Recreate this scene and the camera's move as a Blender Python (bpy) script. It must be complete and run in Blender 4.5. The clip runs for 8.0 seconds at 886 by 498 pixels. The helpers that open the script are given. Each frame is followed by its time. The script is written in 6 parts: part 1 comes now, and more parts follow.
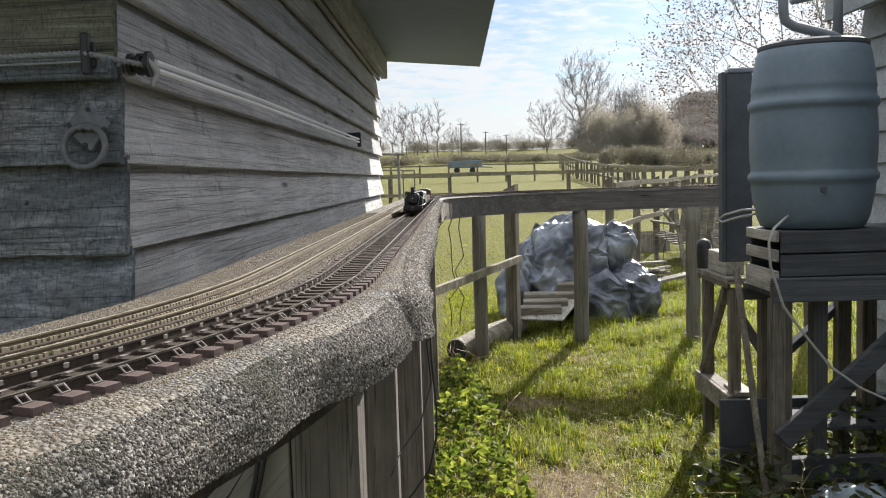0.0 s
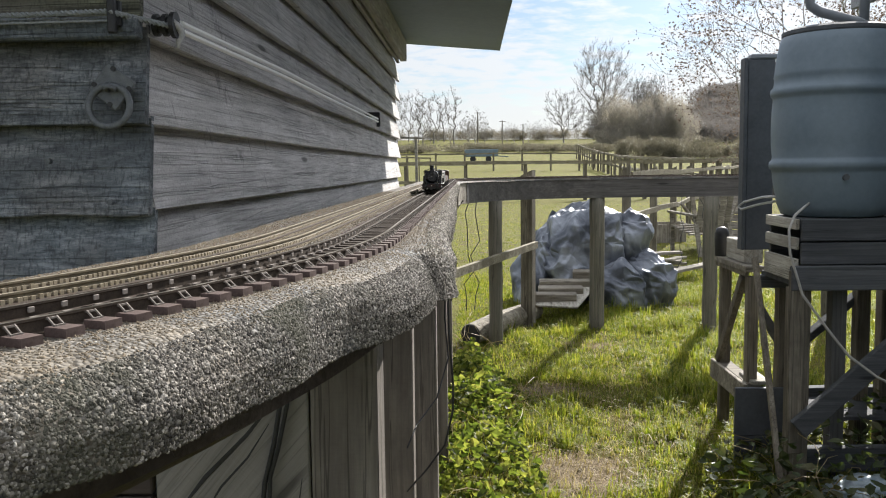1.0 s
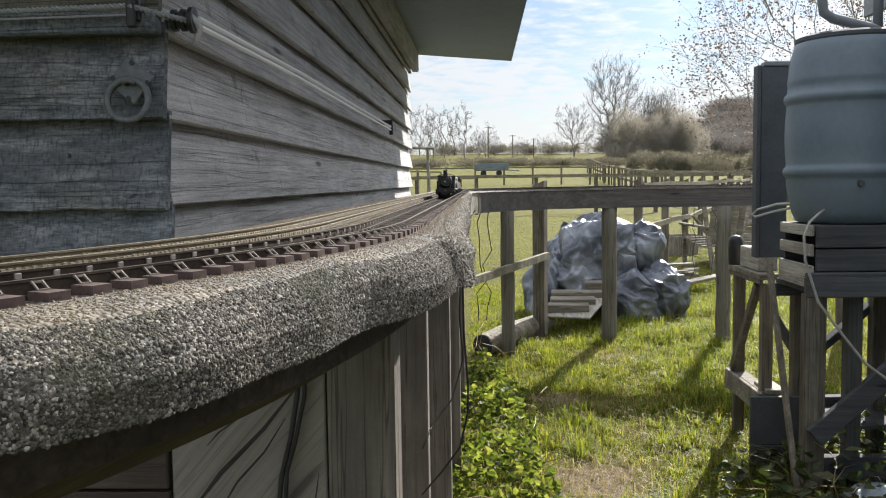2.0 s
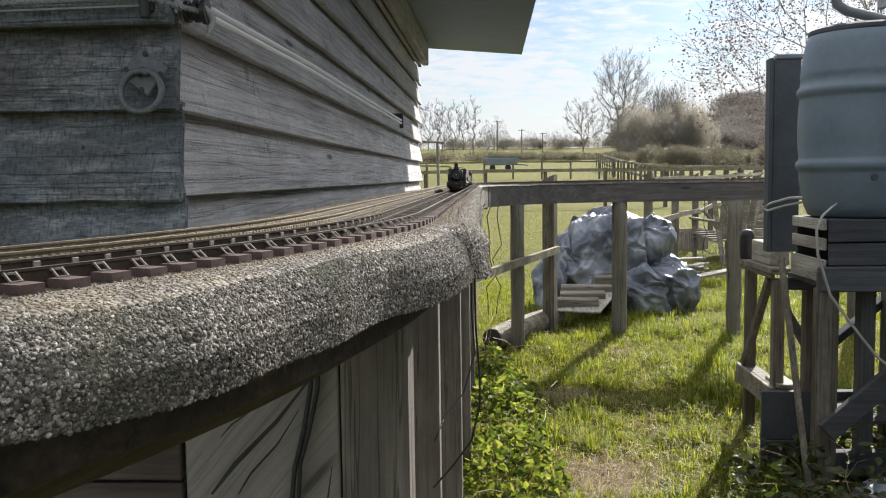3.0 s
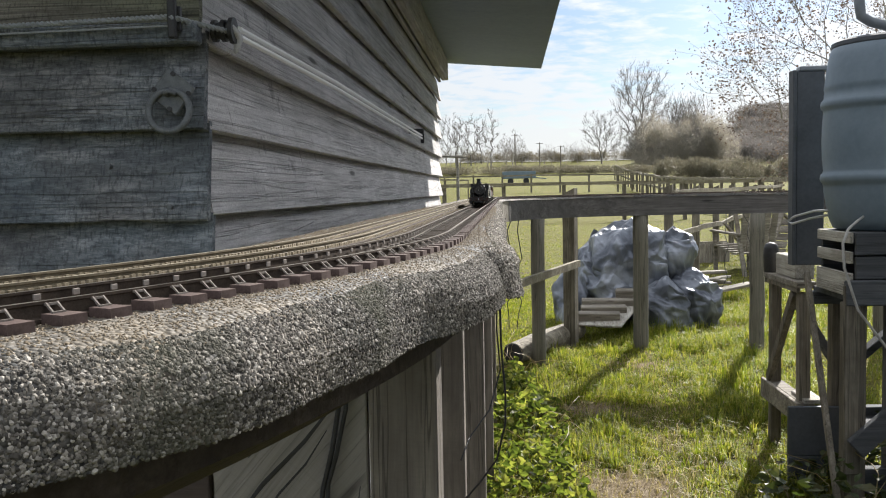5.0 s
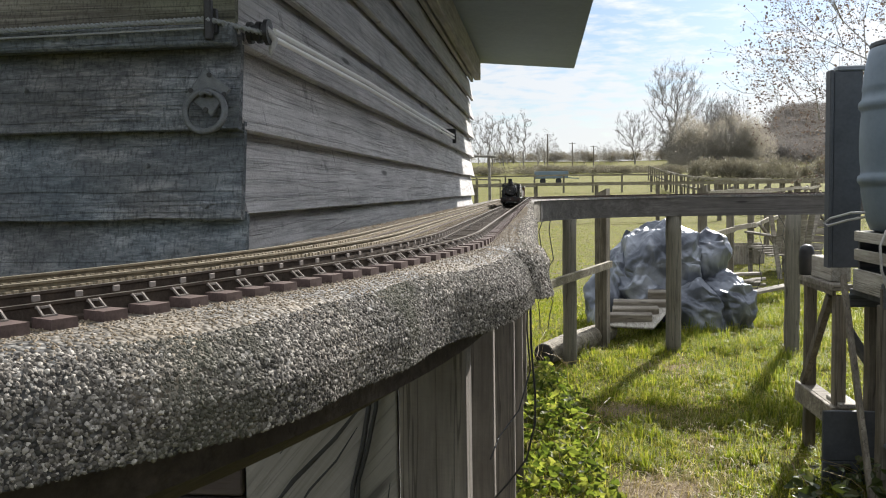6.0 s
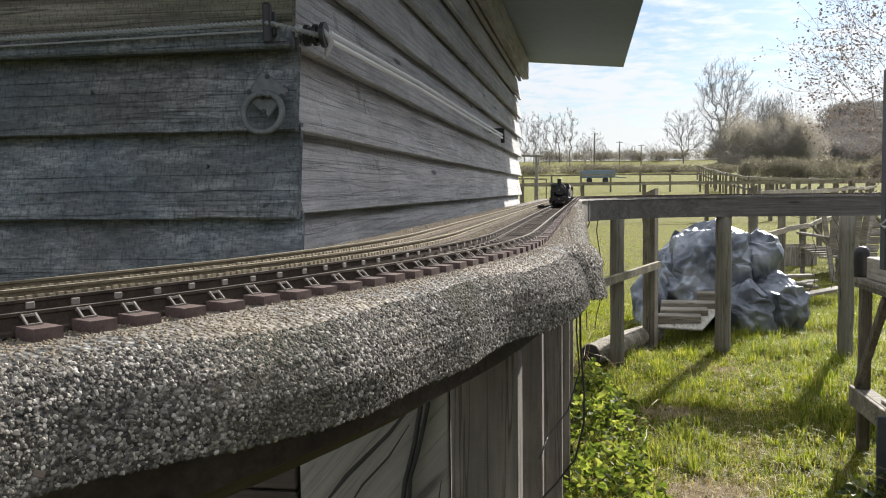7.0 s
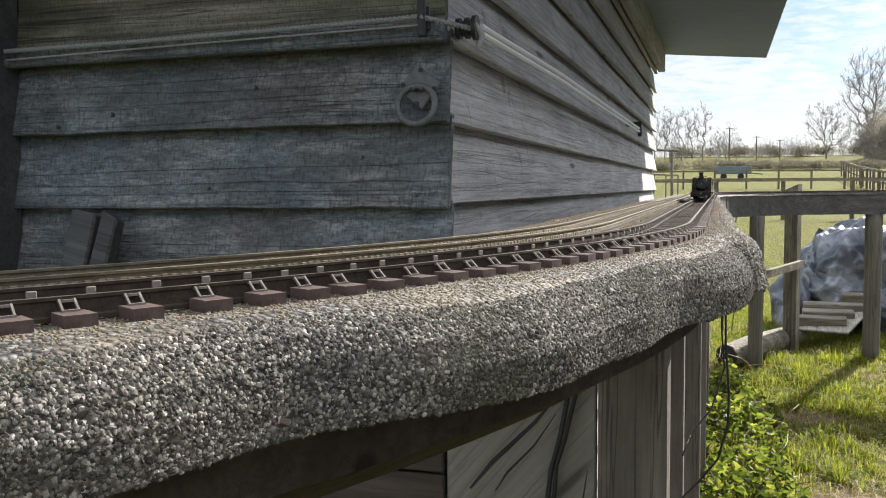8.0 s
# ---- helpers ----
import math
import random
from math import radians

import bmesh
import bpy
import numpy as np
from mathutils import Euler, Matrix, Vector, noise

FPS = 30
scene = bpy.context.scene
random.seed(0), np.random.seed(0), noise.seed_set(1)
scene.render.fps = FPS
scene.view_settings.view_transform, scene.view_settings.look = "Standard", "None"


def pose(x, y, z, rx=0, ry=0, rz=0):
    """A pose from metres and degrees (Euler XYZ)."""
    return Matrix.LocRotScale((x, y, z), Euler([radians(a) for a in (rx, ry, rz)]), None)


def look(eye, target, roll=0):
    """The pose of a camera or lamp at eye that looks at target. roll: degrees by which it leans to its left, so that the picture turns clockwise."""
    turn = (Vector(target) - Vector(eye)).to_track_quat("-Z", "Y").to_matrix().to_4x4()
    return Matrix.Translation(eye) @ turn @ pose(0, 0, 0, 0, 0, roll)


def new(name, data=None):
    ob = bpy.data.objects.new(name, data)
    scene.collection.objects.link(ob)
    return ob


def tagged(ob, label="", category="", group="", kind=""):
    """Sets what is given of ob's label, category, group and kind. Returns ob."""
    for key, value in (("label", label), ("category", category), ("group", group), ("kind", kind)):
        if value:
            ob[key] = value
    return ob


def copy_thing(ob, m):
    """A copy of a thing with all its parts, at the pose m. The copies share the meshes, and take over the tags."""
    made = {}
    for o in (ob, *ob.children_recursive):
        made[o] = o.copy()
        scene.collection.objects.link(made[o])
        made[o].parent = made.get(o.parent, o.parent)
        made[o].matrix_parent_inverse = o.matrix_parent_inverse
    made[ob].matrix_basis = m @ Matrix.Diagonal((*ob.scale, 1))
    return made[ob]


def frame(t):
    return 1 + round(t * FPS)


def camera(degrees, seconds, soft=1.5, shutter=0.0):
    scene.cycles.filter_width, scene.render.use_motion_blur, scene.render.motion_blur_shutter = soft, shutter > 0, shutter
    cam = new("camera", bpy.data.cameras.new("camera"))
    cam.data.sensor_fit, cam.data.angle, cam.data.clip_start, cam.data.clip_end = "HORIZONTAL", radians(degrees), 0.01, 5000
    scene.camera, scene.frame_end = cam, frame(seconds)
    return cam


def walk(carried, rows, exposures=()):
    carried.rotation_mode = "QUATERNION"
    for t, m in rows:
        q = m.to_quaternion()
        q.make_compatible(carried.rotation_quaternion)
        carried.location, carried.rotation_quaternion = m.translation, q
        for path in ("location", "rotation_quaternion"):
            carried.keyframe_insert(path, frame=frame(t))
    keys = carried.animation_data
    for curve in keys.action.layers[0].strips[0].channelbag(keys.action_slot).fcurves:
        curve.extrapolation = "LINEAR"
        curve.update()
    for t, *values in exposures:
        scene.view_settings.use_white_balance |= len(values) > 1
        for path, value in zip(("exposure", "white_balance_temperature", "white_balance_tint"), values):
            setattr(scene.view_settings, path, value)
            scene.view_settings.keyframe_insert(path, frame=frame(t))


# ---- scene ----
cam = camera(53.7, 8.0, 1.1)
PATH = [
    (0, (0.416, -1.09, 1.114), (0.384, 0.904, 0.954), -1.7),
    (0.5, (0.41, -1.088, 1.109), (0.362, 0.904, 0.94), -1.8),
    (1, (0.405, -1.087, 1.086), (0.34, 0.903, 0.901), -0.7),
    (1.5, (0.4, -1.087, 1.068), (0.321, 0.906, 0.919), -0.7),
    (3, (0.39, -1.082, 1.056), (0.281, 0.908, 0.892), -0.8),
    (3.5, (0.385, -1.08, 1.058), (0.265, 0.909, 0.892), -0.9),
    (4, (0.38, -1.076, 1.059), (0.254, 0.914, 0.903), -0.9),
    (4.5, (0.378, -1.073, 1.059), (0.246, 0.917, 0.909), -0.8),
    (4.7, (0.377, -1.073, 1.06), (0.243, 0.918, 0.926), -1.0),
    (6, (0.379, -1.081, 1.062), (0.157, 0.903, 0.93), -0.9),
    (6.5, (0.375, -1.085, 1.062), (0.135, 0.896, 0.928), -0.9),
    (7, (0.371, -1.092, 1.064), (0.047, 0.877, 0.931), -0.7),
    (7.5, (0.362, -1.099, 1.061), (-0.078, 0.847, 0.92), -0.8),
    (8, (0.345, -1.112, 1.057), (-0.257, 0.79, 0.918), -0.5),
]
walk(cam, [(t, look(eye, target, roll)) for t, eye, target, roll in PATH], [(0.0, 1.15), (6.5, 1.15), (8.0, 1.28)])

# ---- sun, sky and exposure ----
SUN_AZ, SUN_EL = radians(24.5), radians(32.0)
SUN_WAY = Vector((math.sin(SUN_AZ) * math.cos(SUN_EL), math.cos(SUN_AZ) * math.cos(SUN_EL), math.sin(SUN_EL)))
sun = new("sun", bpy.data.lights.new("sun", "SUN"))
sun.data.energy, sun.data.angle, sun.data.color = 5.0, radians(0.53), (1.0, 0.955, 0.90)
sun.matrix_world = look(SUN_WAY * 50, (0, 0, 0))

world = bpy.data.worlds.new("sky")
world.use_nodes = True
scene.world = world


class Nodes:
    """Short hand for building node trees."""

    def __init__(self, tree):
        self.tree = tree

    def add(self, kind, inputs=None, **props):
        node = self.tree.nodes.new(kind)
        for key, value in props.items():
            setattr(node, key, value)
        for key, value in (inputs or {}).items():
            self.put(node.inputs[key], value)
        return node

    def put(self, socket, value):
        if hasattr(value, "is_output"):
            self.tree.links.new(value, socket)
        elif hasattr(socket.default_value, "__len__") and hasattr(value, "__len__") and len(value) == 3 and len(socket.default_value) == 4:
            socket.default_value = (*value, 1.0)
        else:
            socket.default_value = value

    def math(self, op, a, b=0.0, c=0.0, clamp=False):
        node = self.add("ShaderNodeMath", operation=op, use_clamp=clamp)
        for n, v in enumerate((a, b, c)):
            self.put(node.inputs[n], v)
        return node.outputs[0]

    def ramp(self, value, *stops):
        """A ramp of (position, colour) stops."""
        node = self.add("ShaderNodeValToRGB", {0: value})
        els = node.color_ramp.elements
        while len(els) < len(stops):
            els.new(0.5)
        for el, (p, c) in zip(els, stops):
            el.position, el.color = p, (*c, 1.0) if hasattr(c, "__len__") else (c, c, c, 1.0)
        return node.outputs[0]

    def mix(self, fac, a, b, blend="MIX"):
        node = self.add("ShaderNodeMix", data_type="RGBA", blend_type=blend)
        self.put(node.inputs[0], fac)
        self.put(node.inputs[6], a)
        self.put(node.inputs[7], b)
        return node.outputs[2]

    def noise(self, vec, scale, detail=4.0, rough=0.55, distort=0.0):
        return self.add("ShaderNodeTexNoise", {"Vector": vec, "Scale": scale, "Detail": detail, "Roughness": rough, "Distortion": distort}).outputs[0]

    def stretch(self, vec, scale, loc=None):
        node = self.add("ShaderNodeMapping", {"Vector": vec, "Scale": scale})
        if loc is not None:
            self.put(node.inputs["Location"], loc)
        return node.outputs[0]


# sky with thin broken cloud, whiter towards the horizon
w = Nodes(world.node_tree)
w.tree.nodes.clear()
sky = w.add("ShaderNodeTexSky", sky_type="NISHITA", sun_disc=False, sun_elevation=SUN_EL, sun_rotation=SUN_AZ, altitude=50.0, air_density=1.0, dust_density=0.4, ozone_density=1.0)
co = w.add("ShaderNodeTexCoord").outputs["Generated"]
xyz = w.add("ShaderNodeSeparateXYZ", {0: co})
up = w.math("MAXIMUM", xyz.outputs[2], 0.0)
over = w.math("ADD", up, 0.22)
flat = w.add("ShaderNodeCombineXYZ", {0: w.math("DIVIDE", xyz.outputs[0], over), 1: w.math("DIVIDE", xyz.outputs[1], over), 2: 0.0}).outputs[0]
fleece = w.noise(w.stretch(flat, (1.0, 1.6, 1.0)), 9.0, 7.0, 0.58, 0.15)
banks = w.noise(flat, 1.3, 3.0, 0.5)
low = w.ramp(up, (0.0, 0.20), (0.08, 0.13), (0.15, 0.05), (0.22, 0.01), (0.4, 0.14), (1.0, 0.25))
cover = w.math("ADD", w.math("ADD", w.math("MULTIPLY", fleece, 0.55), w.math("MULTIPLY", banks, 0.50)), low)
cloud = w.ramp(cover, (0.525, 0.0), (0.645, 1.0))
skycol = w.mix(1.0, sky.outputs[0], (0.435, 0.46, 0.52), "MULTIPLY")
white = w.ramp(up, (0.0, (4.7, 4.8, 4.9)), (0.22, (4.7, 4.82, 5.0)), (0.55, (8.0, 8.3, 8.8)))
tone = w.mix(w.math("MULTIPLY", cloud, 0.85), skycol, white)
# thin cloud brightens towards the sun
near_sun = w.add("ShaderNodeVectorMath", {0: co, 1: tuple(SUN_WAY)}, operation="DOT_PRODUCT").outputs["Value"]
glare = w.math("ADD", 1.0, w.math("MULTIPLY", w.math("POWER", w.math("MAXIMUM", near_sun, 0.0), 20.0), 1.4))
tone = w.mix(1.0, tone, w.add("ShaderNodeCombineColor", {0: glare, 1: glare, 2: glare}).outputs[0], "MULTIPLY")
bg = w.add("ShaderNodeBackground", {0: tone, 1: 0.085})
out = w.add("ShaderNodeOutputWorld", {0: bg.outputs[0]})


# ---- materials ----
def material(name):
    m = bpy.data.materials.new(name)
    m.use_nodes = True
    n = Nodes(m.node_tree)
    bsdf = m.node_tree.nodes["Principled BSDF"]
    tc = n.add("ShaderNodeTexCoord")
    rnd = n.add("ShaderNodeObjectInfo").outputs["Random"]
    return m, n, bsdf, tc.outputs["Object"], rnd


def bump(n, bsdf, height, distance, strength=1.0):
    node = n.add("ShaderNodeBump", {"Height": height, "Distance": distance, "Strength": strength})
    n.put(bsdf.inputs["Normal"], node.outputs[0])


def wood(name, dark, mid, pale, grain="X", across=260.0, along=5.0, rough=0.85, relief=0.0012, stain=0.6, tint=None, knots=True, spread=0.25, sawn=0.10, cracks=0.6, sawmarks=(420.0, 45.0), drips=0.0, warped=0.018, checks=0.0):
    """Weathered timber. grain: the axis along which the fibres run; across, along: their frequencies per metre; sawn: strength of the saw's cross marks."""
    m, n, b, co, rnd = material(name)
    shift = n.add("ShaderNodeCombineXYZ", {0: n.math("MULTIPLY", rnd, 13.0), 1: n.math("MULTIPLY", rnd, 7.0), 2: n.math("MULTIPLY", rnd, 5.0)}).outputs[0]
    at = n.add("ShaderNodeVectorMath", {0: co, 1: shift}, operation="ADD").outputs[0]

    def axes(lengthwise, crosswise):
        return {"X": (lengthwise, crosswise, crosswise), "Y": (crosswise, lengthwise, crosswise), "Z": (crosswise, crosswise, lengthwise)}[grain]

    warp = n.noise(n.stretch(at, axes(1.6, 7.0)), 1.0, 3.0, 0.5)
    bent = n.add("ShaderNodeVectorMath", {0: at, 1: n.add("ShaderNodeCombineXYZ", {0: n.math("MULTIPLY", warp, warped), 1: n.math("MULTIPLY", warp, warped), 2: n.math("MULTIPLY", warp, warped)}).outputs[0]}, operation="ADD").outputs[0]
    fine = n.noise(n.stretch(bent, axes(along, across)), 1.0, 8.0, 0.78, 0.3)
    broad = n.noise(n.stretch(bent, axes(along / 4, across / 5)), 1.0, 4.0, 0.6, 0.8)
    blot = n.noise(n.stretch(at, axes(5.0, 11.0)), 1.0, 5.0, 0.62)
    saw = n.noise(n.stretch(at, axes(*sawmarks)), 1.0, 3.0, 0.6)
    g = n.math("ADD", n.math("MULTIPLY", fine, 0.6), n.math("MULTIPLY", broad, 0.4))
    col = n.ramp(g, (0.38, dark), (0.50, mid), (0.62, pale))
    col = n.mix(n.math("MULTIPLY", n.ramp(blot, (0.40, 1.0), (0.58, 0.0)), stain), col, dark)
    col = n.mix(n.math("MULTIPLY", n.ramp(saw, (0.50, 0.0), (0.66, 1.0)), sawn), col, tuple(v * 0.6 for v in dark))
    split = n.math("ABSOLUTE", n.math("SUBTRACT", n.noise(n.stretch(bent, axes(0.8, 42.0)), 1.0, 3.0, 0.5), 0.5))
    crack = n.ramp(split, (0.004, 1.0), (0.014, 0.0))
    col = n.mix(n.math("MULTIPLY", crack, cracks), col, tuple(v * 0.3 for v in dark))
    if drips:
        run = n.math("ABSOLUTE", n.math("SUBTRACT", n.noise(n.stretch(at, axes(13.0, 6.0)), 1.0, 4.0, 0.6, 0.6), 0.5))
        where = n.ramp(n.noise(n.stretch(at, axes(9.0, 17.0)), 1.0, 2.0, 0.5), (0.57, 0.0), (0.66, 1.0))
        run = n.math("MULTIPLY", n.ramp(run, (0.006, 1.0), (0.032, 0.0)), where)
        col = n.mix(n.math("MULTIPLY", run, drips), col, tuple(v * 0.35 for v in dark))
    if checks:
        cells = n.add("ShaderNodeTexVoronoi", {"Vector": n.stretch(bent, axes(46.0, 6.5)), "Scale": 1.0, "Randomness": 1.0})
        few = n.ramp(n.add("ShaderNodeSeparateColor", {0: cells.outputs["Color"]}).outputs[0], (0.90, 0.0), (0.93, 1.0))
        mark = n.math("MULTIPLY", n.ramp(n.math("ADD", cells.outputs["Distance"], n.math("MULTIPLY", fine, 0.15)), (0.10, 1.0), (0.24, 0.0)), few)
        col = n.mix(n.math("MULTIPLY", mark, checks), col, tuple(v * 0.3 for v in dark))
    if tint:
        col = n.mix(n.ramp(n.noise(at, 2.6, 3.0, 0.6), (0.42, 0.0), (0.60, 0.7)), col, n.mix(1.0, col, tint, "MULTIPLY"))
    height = n.math("SUBTRACT", n.math("ADD", n.math("MULTIPLY", g, 0.8), n.math("MULTIPLY", saw, 0.15)), n.math("MULTIPLY", crack, 0.5))
    if knots:
        vor = n.add("ShaderNodeTexVoronoi", {"Vector": n.stretch(at, axes(1.6, 9.0)), "Scale": 1.3, "Randomness": 1.0}).outputs[0]
        knot = n.ramp(vor, (0.05, 1.0), (0.10, 0.0))
        col = n.mix(n.math("MULTIPLY", knot, 0.8), col, tuple(v * 0.35 for v in dark))
    lift = n.math("ADD", 1.0 - spread / 2, n.math("MULTIPLY", rnd, spread))
    col = n.mix(1.0, col, n.add("ShaderNodeCombineColor", {0: lift, 1: lift, 2: lift}).outputs[0], "MULTIPLY")
    n.put(b.inputs["Base Color"], col)
    n.put(b.inputs["Roughness"], rough)
    n.put(b.inputs["Specular IOR Level"], 0.25)
    bump(n, b, height, relief)
    return m


def plain(name, c1, c2, scale=40.0, rough=0.5, metal=0.0, relief=0.0004, fine=6.0, spec=0.4):
    """A surface of two mottled tones with fine grain."""
    m, n, b, co, rnd = material(name)
    a = n.noise(co, scale, 5.0, 0.6)
    c = n.noise(co, scale * fine, 3.0, 0.6)
    g = n.math("ADD", n.math("MULTIPLY", a, 0.65), n.math("MULTIPLY", c, 0.35))
    n.put(b.inputs["Base Color"], n.ramp(g, (0.36, c1), (0.64, c2)))
    n.put(b.inputs["Roughness"], n.ramp(a, (0.3, max(rough - 0.12, 0.02)), (0.7, min(rough + 0.12, 1.0))))
    n.put(b.inputs["Metallic"], metal)
    n.put(b.inputs["Specular IOR Level"], spec)
    bump(n, b, g, relief)
    return m


def leaf_material(name, *tones, rough=0.5, glow=0.45, through_tint=(1.5, 1.6, 0.7)):
    """Thin leaves that let some light through; each leaf has its own tone."""
    m, n, b, co, rnd = material(name)
    isl = n.add("ShaderNodeNewGeometry").outputs["Random Per Island"]
    stops = [(i / max(len(tones) - 1, 1), c) for i, c in enumerate(tones)]
    col = n.ramp(isl, *stops)
    col = n.mix(0.35, col, n.mix(n.noise(co, 3.0, 3.0), (0.25, 0.25, 0.25), (1, 1, 1)), "MULTIPLY")
    n.put(b.inputs["Base Color"], col)
    n.put(b.inputs["Roughness"], rough)
    n.put(b.inputs["Specular IOR Level"], 0.3)
    tr = n.add("ShaderNodeBsdfTranslucent", {0: n.mix(1.0, col, tuple(through_tint), "MULTIPLY")})
    mixer = n.add("ShaderNodeMixShader", {0: glow, 1: b.outputs[0], 2: tr.outputs[0]})
    n.put(m.node_tree.nodes["Material Output"].inputs[0], mixer.outputs[0])
    return m


def grit(name, dirt_from=0.45, dirt_most=0.7, scale=330.0):
    """Green-grey mineral granules bonded to roofing felt."""
    m, n, b, co, rnd = material(name)
    vor = n.add("ShaderNodeTexVoronoi", {"Vector": co, "Scale": scale, "Randomness": 1.0})
    cell = n.add("ShaderNodeSeparateColor", {0: vor.outputs["Color"]}).outputs[0]
    col = n.ramp(cell, (0.0, (0.05, 0.05, 0.048)), (0.35, (0.12, 0.115, 0.105)), (0.7, (0.22, 0.21, 0.19)), (1.0, (0.40, 0.385, 0.355)))
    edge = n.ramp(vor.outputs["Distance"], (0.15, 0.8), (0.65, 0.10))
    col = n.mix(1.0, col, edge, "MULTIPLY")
    dirt = n.ramp(n.noise(co, 14.0, 4.0, 0.6), (dirt_from, 0.0), (dirt_from + 0.21, dirt_most))
    col = n.mix(dirt, col, n.ramp(n.noise(co, 420.0, 3.0, 0.6), (0.35, (0.09, 0.072, 0.05)), (0.65, (0.24, 0.20, 0.145))))
    n.put(b.inputs["Base Color"], col)
    n.put(b.inputs["Roughness"], 0.8)
    bump(n, b, n.math("SUBTRACT", 1.0, vor.outputs["Distance"]), 0.0016)
    return m


def granule(name, soil=(0.12, 0.115, 0.075), dirty=(0.52, 0.70, 0.55), tone=1.0):
    """Stone grains, each of its own grey, browned in places by soil."""
    m, n, b, co, rnd = material(name)
    isl = n.add("ShaderNodeNewGeometry").outputs["Random Per Island"]
    greys = ((0.0, (0.034, 0.031, 0.028)), (0.3, (0.078, 0.071, 0.062)), (0.62, (0.155, 0.141, 0.122)), (0.88, (0.27, 0.247, 0.217)), (1.0, (0.45, 0.42, 0.375)))
    col = n.ramp(isl, *[(p, tuple(v * tone for v in c)) for p, c in greys])
    moss = n.ramp(n.noise(co, 11.0, 4.0, 0.6), (dirty[0], 0.0), (dirty[1], dirty[2]))
    col = n.mix(moss, col, soil)
    n.put(b.inputs["Base Color"], col)
    n.put(b.inputs["Roughness"], 0.85)
    n.put(b.inputs["Specular IOR Level"], 0.12)
    return m


def turf(name):
    """Rough paddock turf: moss, dry straw and bare earth."""
    m, n, b, co, rnd = material(name)
    a = n.noise(co, 1.1, 5.0, 0.6)
    c = n.noise(co, 9.0, 5.0, 0.65)
    f = n.noise(co, 70.0, 4.0, 0.7)
    far = n.noise(co, 0.05, 4.0, 0.6)
    green = n.ramp(f, (0.3, (0.050, 0.056, 0.008)), (0.7, (0.145, 0.146, 0.020)))
    straw = n.ramp(f, (0.3, (0.075, 0.062, 0.020)), (0.7, (0.195, 0.163, 0.055)))
    earth = n.ramp(f, (0.3, (0.045, 0.034, 0.022)), (0.7, (0.13, 0.10, 0.065)))
    col = n.mix(n.ramp(n.math("ADD", n.math("MULTIPLY", a, 0.5), n.math("MULTIPLY", c, 0.5)), (0.47, 0.0), (0.62, 0.8)), green, straw)
    col = n.mix(n.ramp(far, (0.46, 0.0), (0.66, 0.15)), col, straw)
    col = n.mix(n.ramp(n.noise(co, 2.7, 4.0, 0.6), (0.55, 0.0), (0.66, 0.75)), col, earth)
    # trodden, worn places
    dust = n.ramp(n.noise(co, 120.0, 4.0, 0.7), (0.3, (0.105, 0.076, 0.050)), (0.7, (0.31, 0.24, 0.165)))
    for x, y, rx, ry in ((0.84, 2.28, 0.24, 0.50), (0.82, 3.42, 0.26, 0.18), (1.12, 1.9, 0.16, 0.34), (2.15, 6.6, 0.5, 1.0), (1.2, 4.35, 0.22, 0.12)):
        away = n.add("ShaderNodeVectorMath", {0: n.stretch(co, (1 / rx, 1 / ry, 0.0), (-x / rx, -y / ry, 0.0))}, operation="LENGTH").outputs["Value"]
        away = n.math("ADD", away, n.math("MULTIPLY", n.math("SUBTRACT", n.noise(co, 7.0, 6.0, 0.7), 0.5), 2.6))
        col = n.mix(n.ramp(away, (0.55, 0.85), (1.15, 0.0)), col, dust)
    n.put(b.inputs["Base Color"], col)
    n.put(b.inputs["Roughness"], 0.95)
    n.put(b.inputs["Specular IOR Level"], 0.1)
    bump(n, b, n.math("ADD", f, n.math("MULTIPLY", c, 2.0)), 0.02)
    return m


